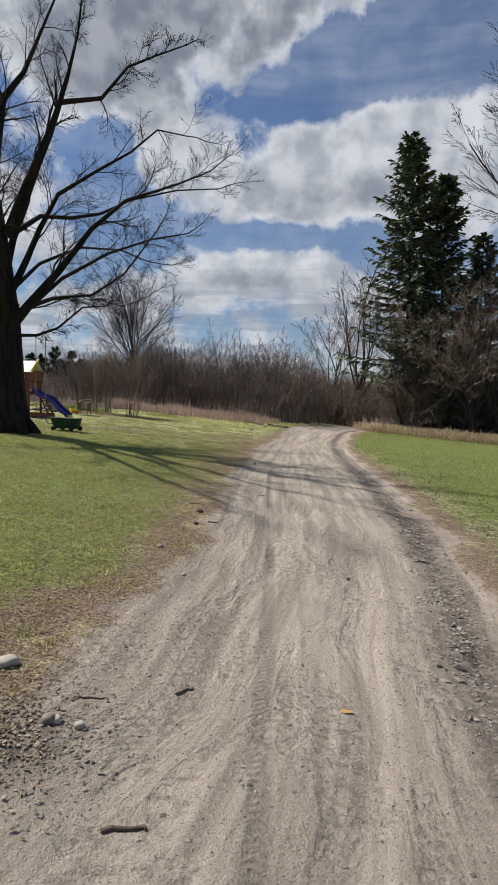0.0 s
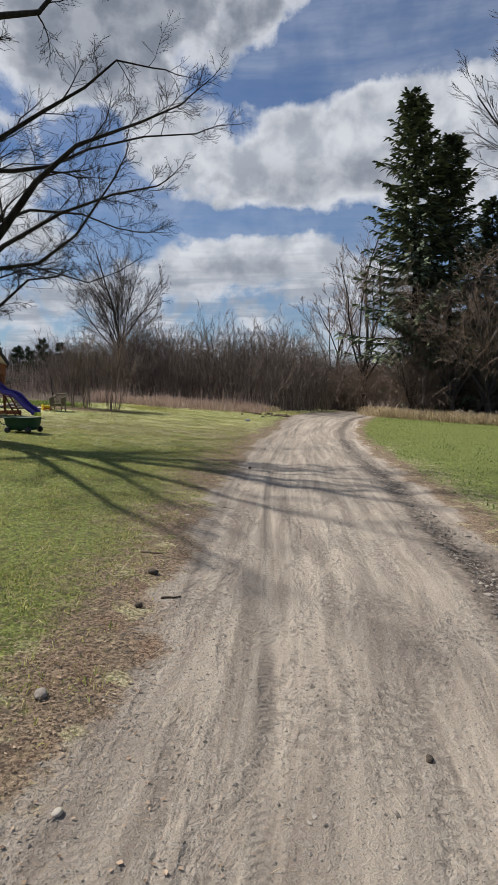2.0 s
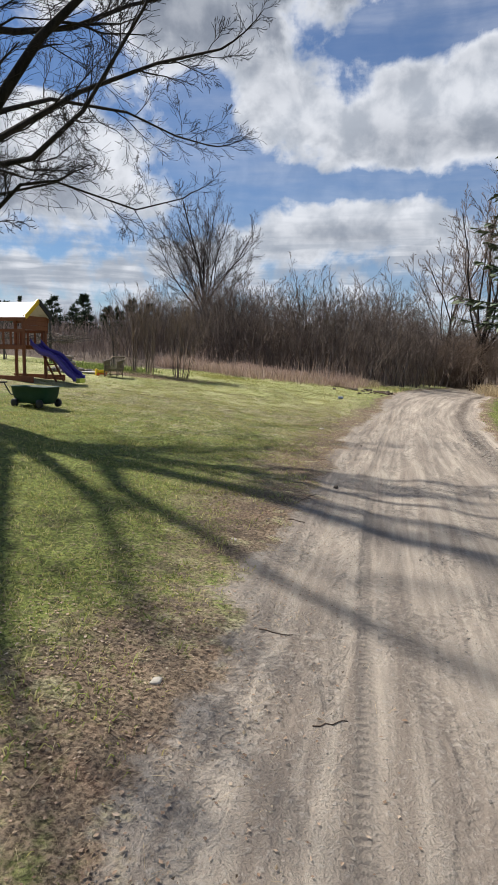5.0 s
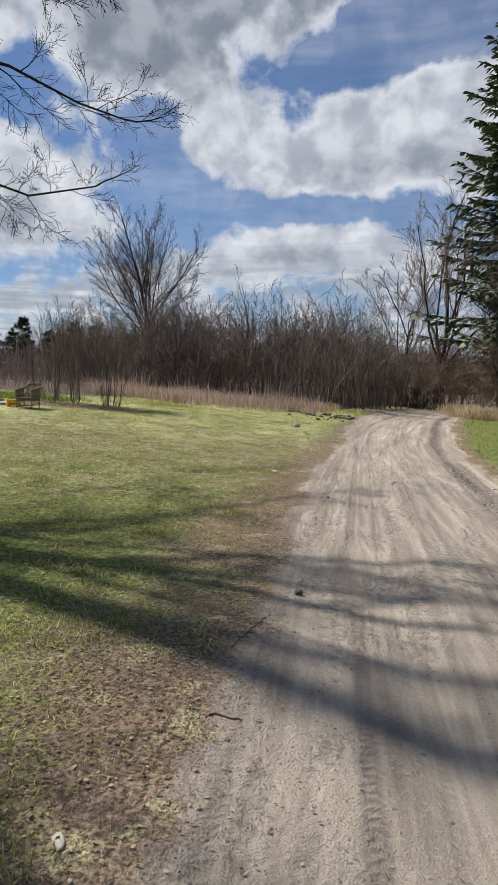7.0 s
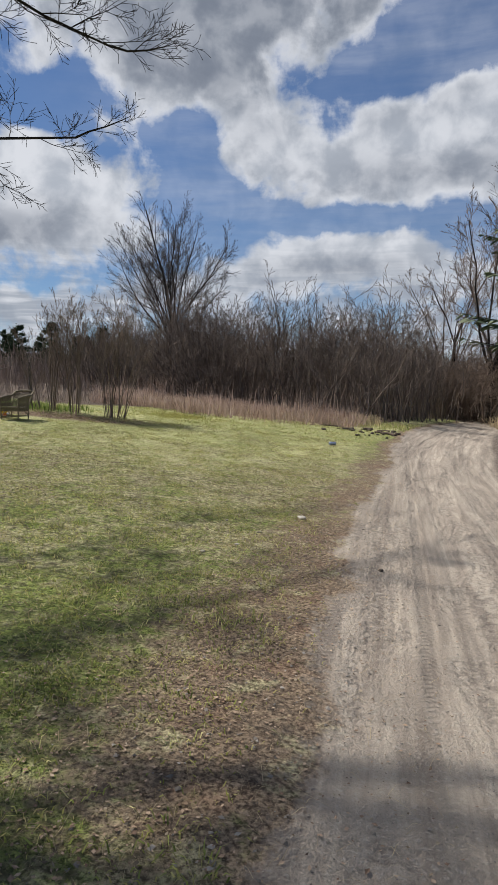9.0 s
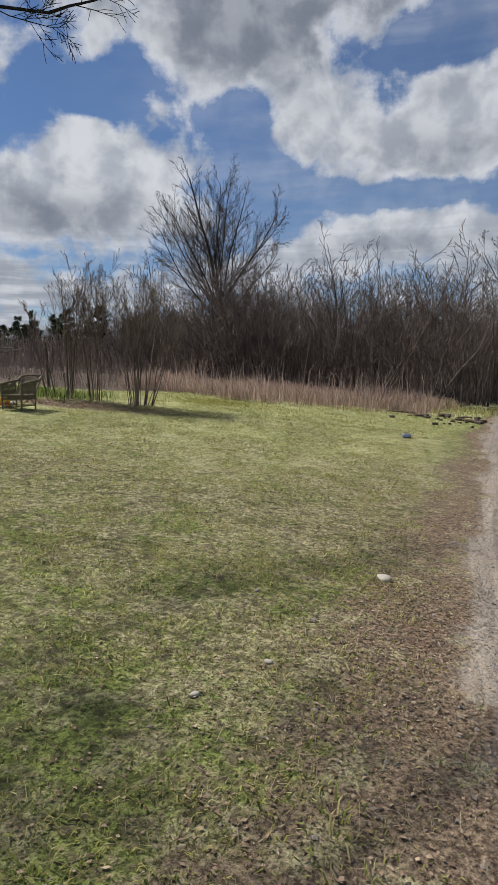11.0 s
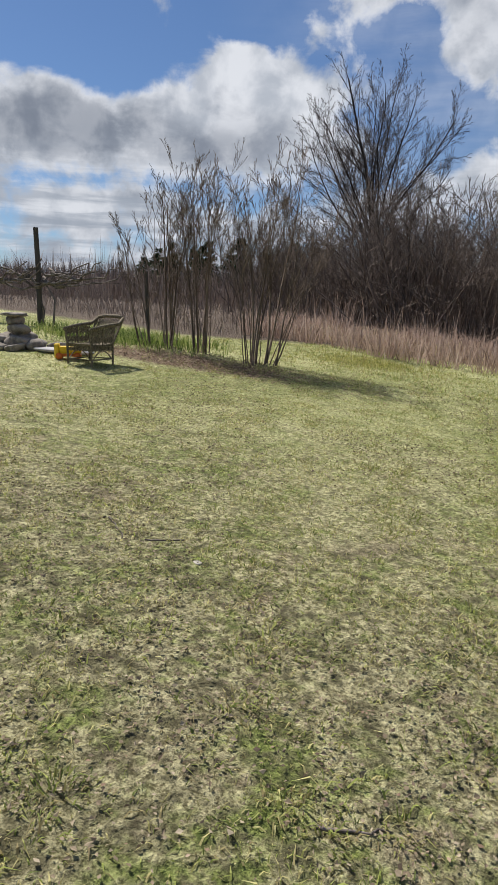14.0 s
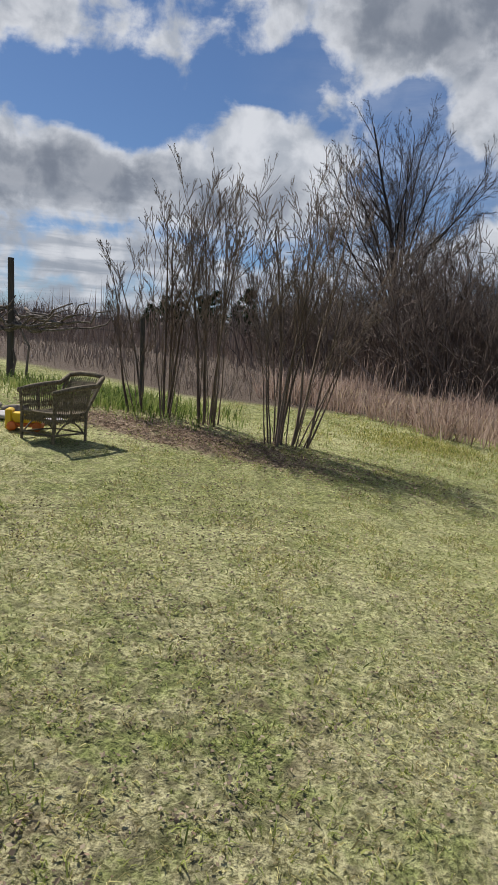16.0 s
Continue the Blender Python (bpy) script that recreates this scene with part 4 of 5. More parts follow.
for k, (x, y, tall) in enumerate(((-38, 84, 6.0), (-36, 83, 6.4), (-34, 85, 5.6), (-32, 83, 6.6), (-30, 86, 5.4), (-27.5, 83, 5.2), (-25.5, 82, 6.0), (-24, 84, 5.6), (-22, 81, 4.6), (-40, 82, 6.2), (-57, 68, 6.4), (-59, 70, 5.4), (-46, 86, 5.0), (-42, 83, 5.6), (-18.5, 80, 4.4), (-15.5, 82, 4.8))):
    build_pine(x, y, tall, 200 + k)

# ---- grass, leaves and stones on the ground ----


def edges(y):
    return np.interp(y, EDGE_Y, LEFT_X), np.interp(y, EDGE_Y, RIGHT_X)


def lawn_spots(count, x0, x1, y0, y1, keep_off=0.25):
    x, y = nr.uniform(x0, x1, count), nr.uniform(y0, y1, count)
    left, right = edges(y)
    gap = np.where(x < left, left - x, np.where(x > right, x - right, -1))
    ok = (gap > keep_off * nr.uniform(0, 3.5, count)) & (y < np.interp(x, (-14, -8.5, -6, -3, 0.3, 2), (33.5, 33, 34.8, 34.8, 35.2, 40)))
    tuft = 0.7 * waves(x, y, 9, 21) + 0.5 * waves(x, y, 3.1, 22) + 0.8 * waves(x, y, 42, 23)
    ok &= tuft + nr.normal(0, 0.4, count) > -0.1
    return x[ok], y[ok]


def grass(name, count, box, tall, width, lean, mat, label, keep_off=0.25):
    x, y = lawn_spots(count, *box, keep_off)
    n = len(x)
    strokes(name, nr, x, y, nr.uniform(*tall, n), nr.uniform(*width, n), nr.uniform(*lean, n), mat, label, "grass", 0.4)


grass("lawn_grass", 150000, (-6.5, 0.0, 21.5, 31), (0.014, 0.042), (0.004, 0.008), (0.4, 2.2), BLADES, "short matted green and straw-coloured lawn grass")
grass("lawn_grass", 60000, (-6.5, 0.3, 17.0, 22), (0.016, 0.045), (0.004, 0.008), (0.4, 1.8), GREEN_BLADES, "short green lawn grass near the maple")
grass("lawn_grass", 90000, (-6.5, 0.0, 2.5, 17.5), (0.02, 0.05), (0.005, 0.009), (0.4, 1.8), GREEN_BLADES, "short green lawn grass beside the drive", 0.22)
grass("lawn_tufts", 9000, (-6.0, -0.3, 4, 31), (0.03, 0.075), (0.004, 0.008), (0.2, 1.0), BLADES, "straggling tufts of straw and green grass", 0.1)
grass("lawn_grass", 60000, (-13, -6.2, 14, 35), (0.02, 0.045), (0.006, 0.012), (0.7, 2.2), BLADES, "short green and straw lawn grass")
grass("lawn_grass", 16000, (-6.5, 1.5, 30.5, 35), (0.03, 0.08), (0.007, 0.014), (0.4, 1.6), BLADES, "short green and straw lawn grass along the weeds")
x, y = lawn_spots(60000, -9, 0.3, 21, 34.5)
x, y, fan = clumped(x, y, 0.035)
strokes("lawn_tufts", nr, x, y, nr.uniform(0.025, 0.07, len(x)), nr.uniform(0.004, 0.009, len(x)), nr.uniform(0.3, 1.5, len(x)), BLADES, "clumps of straw and green grass over the lawn", "grass", 0.4, fan)
x, y = lawn_spots(60000, -7, 0.0, 2.5, 21, 0.2)
x, y, fan = clumped(x, y, 0.045)
strokes("lawn_tufts", nr, x, y, nr.uniform(0.03, 0.085, len(x)), nr.uniform(0.005, 0.01, len(x)), nr.uniform(0.3, 1.5, len(x)), BLADES, "clumps of yellow and green grass beside the drive", "grass", 0.4, fan)
grass("lawn_grass", 26000, (2.5, 14, 5, 42), (0.04, 0.09), (0.014, 0.03), (0.2, 1.1), LUSH, "short green grass on the far side of the drive")
x, y = nr.normal(-4.7, 0.6, 5000), nr.normal(32.9, 0.4, 5000)
strokes("lush_grass", nr, x, y, nr.uniform(0.02, 0.08, 5000), nr.uniform(0.006, 0.012, 5000), nr.uniform(0.1, 1.2, 5000), GREEN_BLADES, "lush bright green grass below the dead stalks", "grass")
x, y = nr.normal(-9.2, 0.9, 5000), nr.normal(31.5, 0.4, 5000)
strokes("lush_grass", nr, x, y, nr.uniform(0.06, 0.25, 5000), nr.uniform(0.008, 0.02, 5000), nr.uniform(0.1, 0.8, 5000), LUSH, "lush bright green grass behind the wicker chair", "grass")


def bits(name, x, y, size, mat, label, category, curl=0.35, lift=0.008):
    """Curled leaf scraps: two triangles folded along the middle, lying at odd angles."""
    n = len(x)
    z = height(x, y) + lift
    a = nr.uniform(0, 6.283, n)
    c, s = np.cos(a) * size, np.sin(a) * size
    w = nr.uniform(0.3, 0.75, n)
    h = size * nr.uniform(0, curl, n)
    v = np.zeros((n, 4, 3))
    v[:, 0] = np.stack((x - c * 0.5, y - s * 0.5, z + h), -1)
    v[:, 1] = np.stack((x - s * 0.5 * w, y + c * 0.5 * w, z + size * nr.uniform(0, curl, n)), -1)
    v[:, 2] = np.stack((x + c * 0.5, y + s * 0.5, z + h * nr.uniform(0, 1.5, n)), -1)
    v[:, 3] = np.stack((x + s * 0.5 * w, y - c * 0.5 * w, z + size * nr.uniform(0, curl, n)), -1)
    i = np.arange(n)[:, None] * 4
    f = np.concatenate((i + [0, 1, 2], i + [0, 2, 3]), 1).reshape(-1, 3)
    return tagged(new(name, fast_mesh(name, v.reshape(-1, 3), f, mat)), label, category, kind="stuff")


y = nr.uniform(1.0, 31, 26000)
left, right = edges(y)
x = left + nr.normal(-0.75, 0.65, len(y))
bits("leaf_litter", x, y, nr.uniform(0.007, 0.024, len(x)) + 0.014 * nr.uniform(0, 1, len(x)) ** 10, LEAVES, "brown dead leaf litter along the drive's edge", "leaves", 0.22, 0.006)
x, y = nr.uniform(-9, 0, 9000), nr.uniform(6, 33, 9000)
left, right = edges(y)
ok = x < left
bits("lawn_leaves", x[ok], y[ok], nr.uniform(0.006, 0.02, ok.sum()), LEAVES, "scattered dead leaf scraps on the lawn", "leaves", 0.25, 0.014)
y = nr.uniform(1.0, 31, 16000)
left, right = edges(y)
x = left + nr.normal(-0.9, 0.7, len(y))
bits("leaf_scraps", x, y, nr.uniform(0.008, 0.024, len(x)), SCRAPS, "pale weathered leaf scraps along the drive's edge", "leaves", 0.5, 0.008)
x, y = nr.uniform(-6.5, 0, 70000), nr.uniform(20, 31, 70000)
left, right = edges(y)
ok = (x < left) & (waves(x, y, 2.3, 41) + 0.7 * waves(x, y, 16, 42) + nr.normal(0, 0.4, len(x)) > 0.1)
bits("leaf_scraps", x[ok], y[ok], nr.uniform(0.008, 0.026, ok.sum()), SCRAPS, "pale weathered leaf scraps matted in the lawn", "leaves", 0.6, 0.01)
x, y = nr.normal(-6.9, 1.3, 7000), nr.normal(30.4, 0.4, 7000)
bits("leaf_litter", x, y, nr.uniform(0.015, 0.045, 7000), LEAVES, "brown dead leaves below the lilacs", "leaves", 0.4)
y = nr.uniform(2, 36, 5000)
left, right = edges(y)
bits("leaf_litter", right + np.abs(nr.normal(0, 0.4, 5000)) - 0.1, y, nr.uniform(0.01, 0.04, 5000), LEAVES, "dead leaf scraps on the drive's far edge", "leaves", 0.25)
y = nr.uniform(2, 31, 14000)
left, right = edges(y)
x = left + nr.normal(-0.85, 0.65, len(y))
strokes("dry_straw", nr, x, y, nr.uniform(0.03, 0.08, len(x)), nr.uniform(0.0015, 0.003, len(x)), nr.uniform(1.5, 3.0, len(x)), PALE_GRASS, "flattened dry straw along the drive's edge", "straw", 0.45)


def pebbles(name, x, y, size, label, mat=STONES):
    """Angular little stones, each a jittered octahedron."""
    n = len(x)
    z = height(x, y)
    base = np.array(((1, 0, 0), (0, 1, 0), (-1, 0, 0), (0, -1, 0), (0, 0, 0.42), (0, 0, -0.4)), float)
    v = base[None] * size[:, None, None] * 0.5 * nr.uniform(0.6, 1.3, (n, 6, 1)) * nr.uniform(0.6, 1.2, (n, 1, 3))
    v += nr.normal(0, 0.08, (n, 6, 3)) * size[:, None, None]
    a = nr.uniform(0, 6.283, n)
    c, s = np.cos(a)[:, None], np.sin(a)[:, None]
    v = np.stack((v[..., 0] * c - v[..., 1] * s, v[..., 0] * s + v[..., 1] * c, v[..., 2]), -1)
    v += np.stack((x, y, z + size * 0.1), -1)[:, None]
    tri = np.array(((0, 1, 4), (1, 2, 4), (2, 3, 4), (3, 0, 4), (1, 0, 5), (2, 1, 5), (3, 2, 5), (0, 3, 5)))
    f = (np.arange(n)[:, None, None] * 6 + tri[None]).reshape(-1, 3)
    return tagged(new(name, fast_mesh(name, v.reshape(-1, 3), f, mat)), label, "gravel", kind="stuff")


y = np.concatenate((nr.uniform(0.8, 8, 16000), nr.uniform(8, 26, 9000)))
left, right = edges(y)
x = left + (right - left) * nr.uniform(-0.04, 1.04, len(y))
pebbles("gravel", x, y, nr.uniform(0.004, 0.013, len(y)) + 0.02 * nr.uniform(0, 1, len(y)) ** 12, "small grey gravel on the packed drive")
y = nr.uniform(2, 26, 5000)
left, right = edges(y)
x = left + (right - left) * nr.normal(0.83, 0.045, len(y))
pebbles("gravel", x, y, nr.uniform(0.01, 0.03, len(y)) + 0.05 * nr.uniform(0, 1, len(y)) ** 5, "loose clods and stones in the drive's rut")
x, y = nr.normal(-1.15, 0.15, 900), nr.normal(2.75, 0.2, 900)
bits("wood_chips", x, y, nr.uniform(0.01, 0.035, 900), SCRAPS, "pile of dead leaves and wood chips beside the drive", "leaves", 0.3, 0.006)
pebbles("gravel", nr.normal(-0.95, 0.22, 400), nr.normal(2.75, 0.3, 400), nr.uniform(0.008, 0.035, 400), "loose stones beside the drive")
y = nr.uniform(14, 31, 1200)
left, right = edges(y)
x = left + nr.normal(-0.3, 0.35, len(y))
pebbles("gravel", x, y, nr.uniform(0.008, 0.035, len(y)), "loose stones on the drive's shoulder")

# ---- shaping of things ----


class Shape:
    """Builds one part's mesh out of bevelled boxes, tubes and turned forms."""

    def __init__(self):
        self.bm = bmesh.new()

    def box(self, centre, size, turn=(0, 0, 0), bevel=0.006):
        made = bmesh.ops.create_cube(self.bm, size=1.0)["verts"]
        m = pose(*centre, *turn) @ Matrix.Diagonal((*size, 1))
        bmesh.ops.transform(self.bm, matrix=m, verts=made)
        if bevel:
            rim = list({e for v in made for e in v.link_edges})
            bmesh.ops.bevel(self.bm, geom=rim, offset=bevel, segments=1, affect="EDGES")
        return self

    def tube(self, points, r, sides=6, r1=None):
        points = [Vector(p) for p in points]
        rings, n = [], len(points) - 1
        for i, p in enumerate(points):
            d = (points[min(i + 1, n)] - points[max(i - 1, 0)]).normalized()
            a = d.orthogonal().normalized() if i == 0 else (a - d * a.dot(d)).normalized()
            b = d.cross(a)
            q = r if r1 is None else r + (r1 - r) * i / max(n, 1)
            rings.append([self.bm.verts.new(p + (a * math.cos(6.28319 * k / sides) + b * math.sin(6.28319 * k / sides)) * q) for k in range(sides)])
        for u, v in zip(rings, rings[1:]):
            for k in range(sides):
                self.bm.faces.new((u[k], u[(k + 1) % sides], v[(k + 1) % sides], v[k]))
        self.bm.faces.new(rings[0][::-1])
        self.bm.faces.new(rings[-1])
        return self

    def loft(self, rings, closed=True, caps=True):
        """Joins rings of points, each a list of the same length."""
        vs = [[self.bm.verts.new(p) for p in ring] for ring in rings]
        n = len(vs[0])
        for u, v in zip(vs, vs[1:]):
            for k in range(n if closed else n - 1):
                self.bm.faces.new((u[k], u[(k + 1) % n], v[(k + 1) % n], v[k]))
        if caps:
            self.bm.faces.new(vs[0][::-1])
            self.bm.faces.new(vs[-1])
        return self

    def lump(self, centre, size, seed, rough=0.25, level=2, turn=0.0):
        """A weathered stone."""
        made = bmesh.ops.create_icosphere(self.bm, subdivisions=level, radius=0.5)["verts"]
        off = Vector((seed * 3.1, seed * 1.7, seed * 0.9))
        for v in made:
            k = 1 + rough * noise.noise(v.co * 2.2 + off) + 0.4 * rough * noise.noise(v.co * 6 + off)
            v.co = Vector((math.copysign(abs(2 * v.co.x) ** 0.75, v.co.x) / 2, math.copysign(abs(2 * v.co.y) ** 0.75, v.co.y) / 2, math.copysign(abs(2 * v.co.z) ** 0.75, v.co.z) / 2)) * k
        bmesh.ops.transform(self.bm, matrix=pose(*centre, 0, 0, turn) @ Matrix.Diagonal((*size, 1)), verts=made)
        return self

    def done(self, name, mat, parent=None, label="", smooth_it=False):
        bmesh.ops.recalc_face_normals(self.bm, faces=self.bm.faces)
        me = bpy.data.meshes.new(name)
        self.bm.to_mesh(me)
        self.bm.free()
        me.materials.append(mat)
        if smooth_it:
            me.polygons.foreach_set("use_smooth", [True] * len(me.polygons))
        ob = new(name, me)
        if parent is not None:
            ob.parent = parent
        if label:
            tagged(ob, label)
        return ob


CEDAR = material("cedar boards", timber((0.13, 0.048, 0.024), (0.25, 0.10, 0.05)), 0.8)
PURPLE = material("purple plastic", painted((0.055, 0.035, 0.25), (0.11, 0.09, 0.32), 5.0, 0.5), 0.35, 0, 0.5)
YELLOW = material("yellow plastic", painted((0.75, 0.50, 0.02), (0.62, 0.42, 0.08), 6.0, 0.6), 0.4, 0, 0.5)
LIME = material("lime plastic", painted((0.62, 0.68, 0.08), (0.5, 0.55, 0.12), 6.0, 0.6), 0.4, 0, 0.5)
ORANGE = material("orange plastic", painted((0.70, 0.16, 0.02), (0.6, 0.2, 0.06), 6.0, 0.6), 0.4, 0, 0.5)
RED = material("red plastic", painted((0.55, 0.03, 0.06), (0.5, 0.12, 0.12), 6.0, 0.6), 0.4, 0, 0.5)
TARP = material("white tarpaulin", painted((0.72, 0.73, 0.75), (0.5, 0.5, 0.5), 3.0, 0.7), 0.6, 0, 0.4)
BLACK = material("black plastic", painted((0.02, 0.02, 0.022), (0.06, 0.06, 0.06), 8.0, 0.5), 0.5)
GREEN = material("dark green plastic", painted((0.01, 0.045, 0.026), (0.03, 0.075, 0.045), 4.0, 0.6), 0.6, 0, 0.3)
WICKER = material("weathered wicker", bark_like((0.075, 0.062, 0.04), (0.24, 0.20, 0.135), 30.0, 1.0, 0.003), 0.85)
ROCK = material("field stone", bark_like((0.12, 0.105, 0.09), (0.36, 0.32, 0.27), 9.0, 1.0, 0.01), 0.9)
PALE_ROCK = material("pale stone", bark_like((0.30, 0.275, 0.23), (0.48, 0.45, 0.385), 9.0, 1.0, 0.005), 0.9)
SLAB = material("grey slab", bark_like((0.34, 0.33, 0.33), (0.50, 0.49, 0.49), 5.0, 1.0, 0.004), 0.85)
POST = material("grey post", timber((0.045, 0.04, 0.036), (0.11, 0.10, 0.09)), 0.95)
VINE = material("grape vine bark", bark_like((0.05, 0.04, 0.034), (0.24, 0.205, 0.18), 14.0, 0.3, 0.004), 0.9)
ROPE = material("rope", bark_like((0.20, 0.17, 0.13), (0.34, 0.30, 0.24), 40.0, 1.0, 0.002), 0.9)
STICK = material("stick bark", bark_like((0.05, 0.035, 0.025), (0.15, 0.11, 0.08), 20.0, 0.5, 0.003), 0.9)
ALU = material("printed can metal", painted((0.35, 0.40, 0.55), (0.75, 0.77, 0.8), 30.0, 0.9), 0.3, 0.8, 0.5)
ORANGE_LEAF = material("orange leaf", painted((0.42, 0.25, 0.09), (0.30, 0.19, 0.09), 26.0, 0.9), 0.7)


def build_playset():
    root = thing("playset", at(-9.33, 25.75, -0.09), "brown cedar climbing tower with white roof and purple slide", "playset", turn=-8)
    root.scale = (0.82, 0.82, 0.90)
    s, d = 0.62, 1.15            # half width, deck height
    for x in (-s, s):
        for y in (-s, s):
            top = 2.0
            Shape().box((x, y, top / 2), (0.09, 0.09, top)).done("post", CEDAR, root)
    for k in range(9):
        Shape().box((-s + 0.07 + k * 0.14, 0, d), (0.13, 1.3, 0.03), bevel=0.004).done("deck_board", CEDAR, root)
    for y in (-s - 0.06, s + 0.06):
        Shape().box((0, y, d - 0.07), (1.4, 0.035, 0.13)).done("joist", CEDAR, root)
        Shape().box((0, y, 1.95), (1.5, 0.035, 0.13)).done("top_beam", CEDAR, root)
        Shape().box((0, y, d + 0.45), (1.4, 0.035, 0.09)).done("rail", CEDAR, root)
        for k in range(4):
            Shape().box((-0.45 + k * 0.3, y, d + 0.23), (0.09, 0.025, 0.5)).done("baluster", CEDAR, root)
    for k in range(3):
        Shape().box((s + 0.06, 0, 1.70 + k * 0.145), (0.03, 1.42, 0.14)).done("gable_board", CEDAR, root)
    # roof: a tarp gable with its ridge along x and trim at the ends
    for sign in (-1, 1):
        rings = []
        for i in range(7):
            u = i / 6
            rings.append([(x, sign * 0.75 * u, 2.52 - 0.52 * u - 0.03 * math.sin(3.14 * u)) for x in np.linspace(-0.8, 0.8, 9)])
        Shape().loft(rings, False, False).done("roof_tarp", TARP, root, "white weathered tarpaulin roof", True)
    for x in (-0.82, 0.82):
        for sign in (-1, 1):
            Shape().box((x, sign * 0.37, 2.28), (0.05, 0.92, 0.15), (-sign * 34.5, 0, 0)).done("gable_trim", YELLOW if sign < 0 else BLACK, root, "yellow sunburst trim" if sign < 0 else "black roof trim")
    # slide: a wavy chute down to the lawn
    def chute(u):
        x = s + 0.05 + 1.75 * u
        z = d + 0.08 - (d - 0.10) * (u + 0.075 * math.sin(u * 9.4)) if u < 0.93 else 0.11
        return x, z
    floor_r, left_r, right_r = [], [], []
    for i in range(25):
        x, z = chute(i / 24)
        floor_r.append([(x, -0.27, z), (x, -0.16, z - 0.03), (x, 0.16, z - 0.03), (x, 0.27, z), (x, 0.27, z - 0.03), (x, -0.27, z - 0.03)])
        for side, ring in ((-1, left_r), (1, right_r)):
            ring.append([(x, side * 0.27, z - 0.06), (x, side * 0.27, z + 0.10), (x, side * 0.295, z + 0.13), (x, side * 0.33, z + 0.11), (x, side * 0.33, z - 0.06)])
    slide = Shape().loft(floor_r).done("slide", PURPLE, root, "wavy purple plastic slide", True)
    for ring in (left_r, right_r):
        Shape().loft(ring).done("slide_side", PURPLE, slide, "", True)
    x, z = chute(0.97)
    Shape().box((x + 0.06, 0, z - 0.04), (0.16, 0.36, 0.14)).done("slide_foot", LIME, slide, "lime yellow slide foot")
    # sloping ladder with rungs beside the slide
    for y in (0.15, 0.6):
        Shape().tube([(s + 0.05, y, d), (s + 0.75, y, 0.0)], 0.035, 8).done("ladder_rail", CEDAR, root)
    for k in range(5):
        u = (k + 0.6) / 5.5
        Shape().box((s + 0.75 - 0.7 * u, 0.375, d * u), (0.09, 0.5, 0.035)).done("rung", CEDAR, root, "pale wooden rung")
    # sand box boards round the foot
    for y in (-0.95, 0.95):
        Shape().box((0.1, y, 0.1), (2.2, 0.05, 0.2)).done("sandbox_board", CEDAR, root)
    # swing beam going off behind the trunk
    Shape().tube([(-s, 0, 2.0), (-3.4, 0.1, 2.0)], 0.06, 8).done("swing_beam", CEDAR, root)
    for y in (-0.7, 0.7):
        Shape().tube([(-3.35, 0.1, 2.0), (-3.6, y * 1.3, 0.0)], 0.05, 8).done("swing_leg", CEDAR, root)
    for x in (-1.5, -2.5):
        seat = Shape().box((x, 0.05, 0.5), (0.42, 0.16, 0.025)).done("swing_seat", RED, root, "red plastic swing seat")
        for q in (-0.2, 0.2):
            Shape().tube([(x + q, 0.05, 2.0), (x + q, 0.05, 0.5)], 0.006, 5).done("swing_rope", ROPE, seat)


build_playset()


def build_cart():
    root = thing("garden_cart", at(-5.85, 19.9, 0.0), "dark green plastic garden cart standing on the lawn", "cart", turn=-16)
    root.scale = (0.82, 0.82, 0.9)
    rings = []
    for z, a, b in ((0.09, 0.42, 0.23), (0.12, 0.47, 0.26), (0.26, 0.53, 0.30), (0.43, 0.56, 0.33), (0.445, 0.60, 0.36), (0.425, 0.60, 0.36)):
        ring = []
        for k in range(28):
            t = 6.28319 * k / 28
            c, q = math.cos(t), math.sin(t)
            ring.append((math.copysign(abs(c) ** 0.45, c) * a, math.copysign(abs(q) ** 0.45, q) * b, z))
        rings.append(ring)
    inner = [[(x * 0.9, y * 0.88, z + 0.005) for x, y, z in ring] for ring in (rings[3], rings[2], rings[1])]
    order = rings[:5] + inner
    Shape().loft(order).done("tub", GREEN, root, "", True)
    for sx in (-0.36, 0.40):
        axle = Shape().tube([(sx, -0.33, 0.09), (sx, 0.33, 0.09)], 0.014, 6).done("axle", BLACK, root)
        for sy in (-0.31, 0.31):
            rim = []
            for w, r in ((-0.04, 0.05), (-0.035, 0.09), (0.035, 0.09), (0.04, 0.05)):
                rim.append([(sx + math.cos(6.28319 * k / 18) * r, sy + w, 0.09 + math.sin(6.28319 * k / 18) * r) for k in range(18)])
            Shape().loft(rim).done("wheel", BLACK, root, "black wheel", True)
    Shape().tube([(-0.52, 0, 0.2), (-0.8, 0, 0.25), (-1.0, 0, 0.5)], 0.014, 8).done("pull_bar", BLACK, root)
    Shape().tube([(-1.0, -0.1, 0.5), (-1.0, 0.1, 0.5)], 0.018, 8).done("grip", BLACK, root)


build_cart()


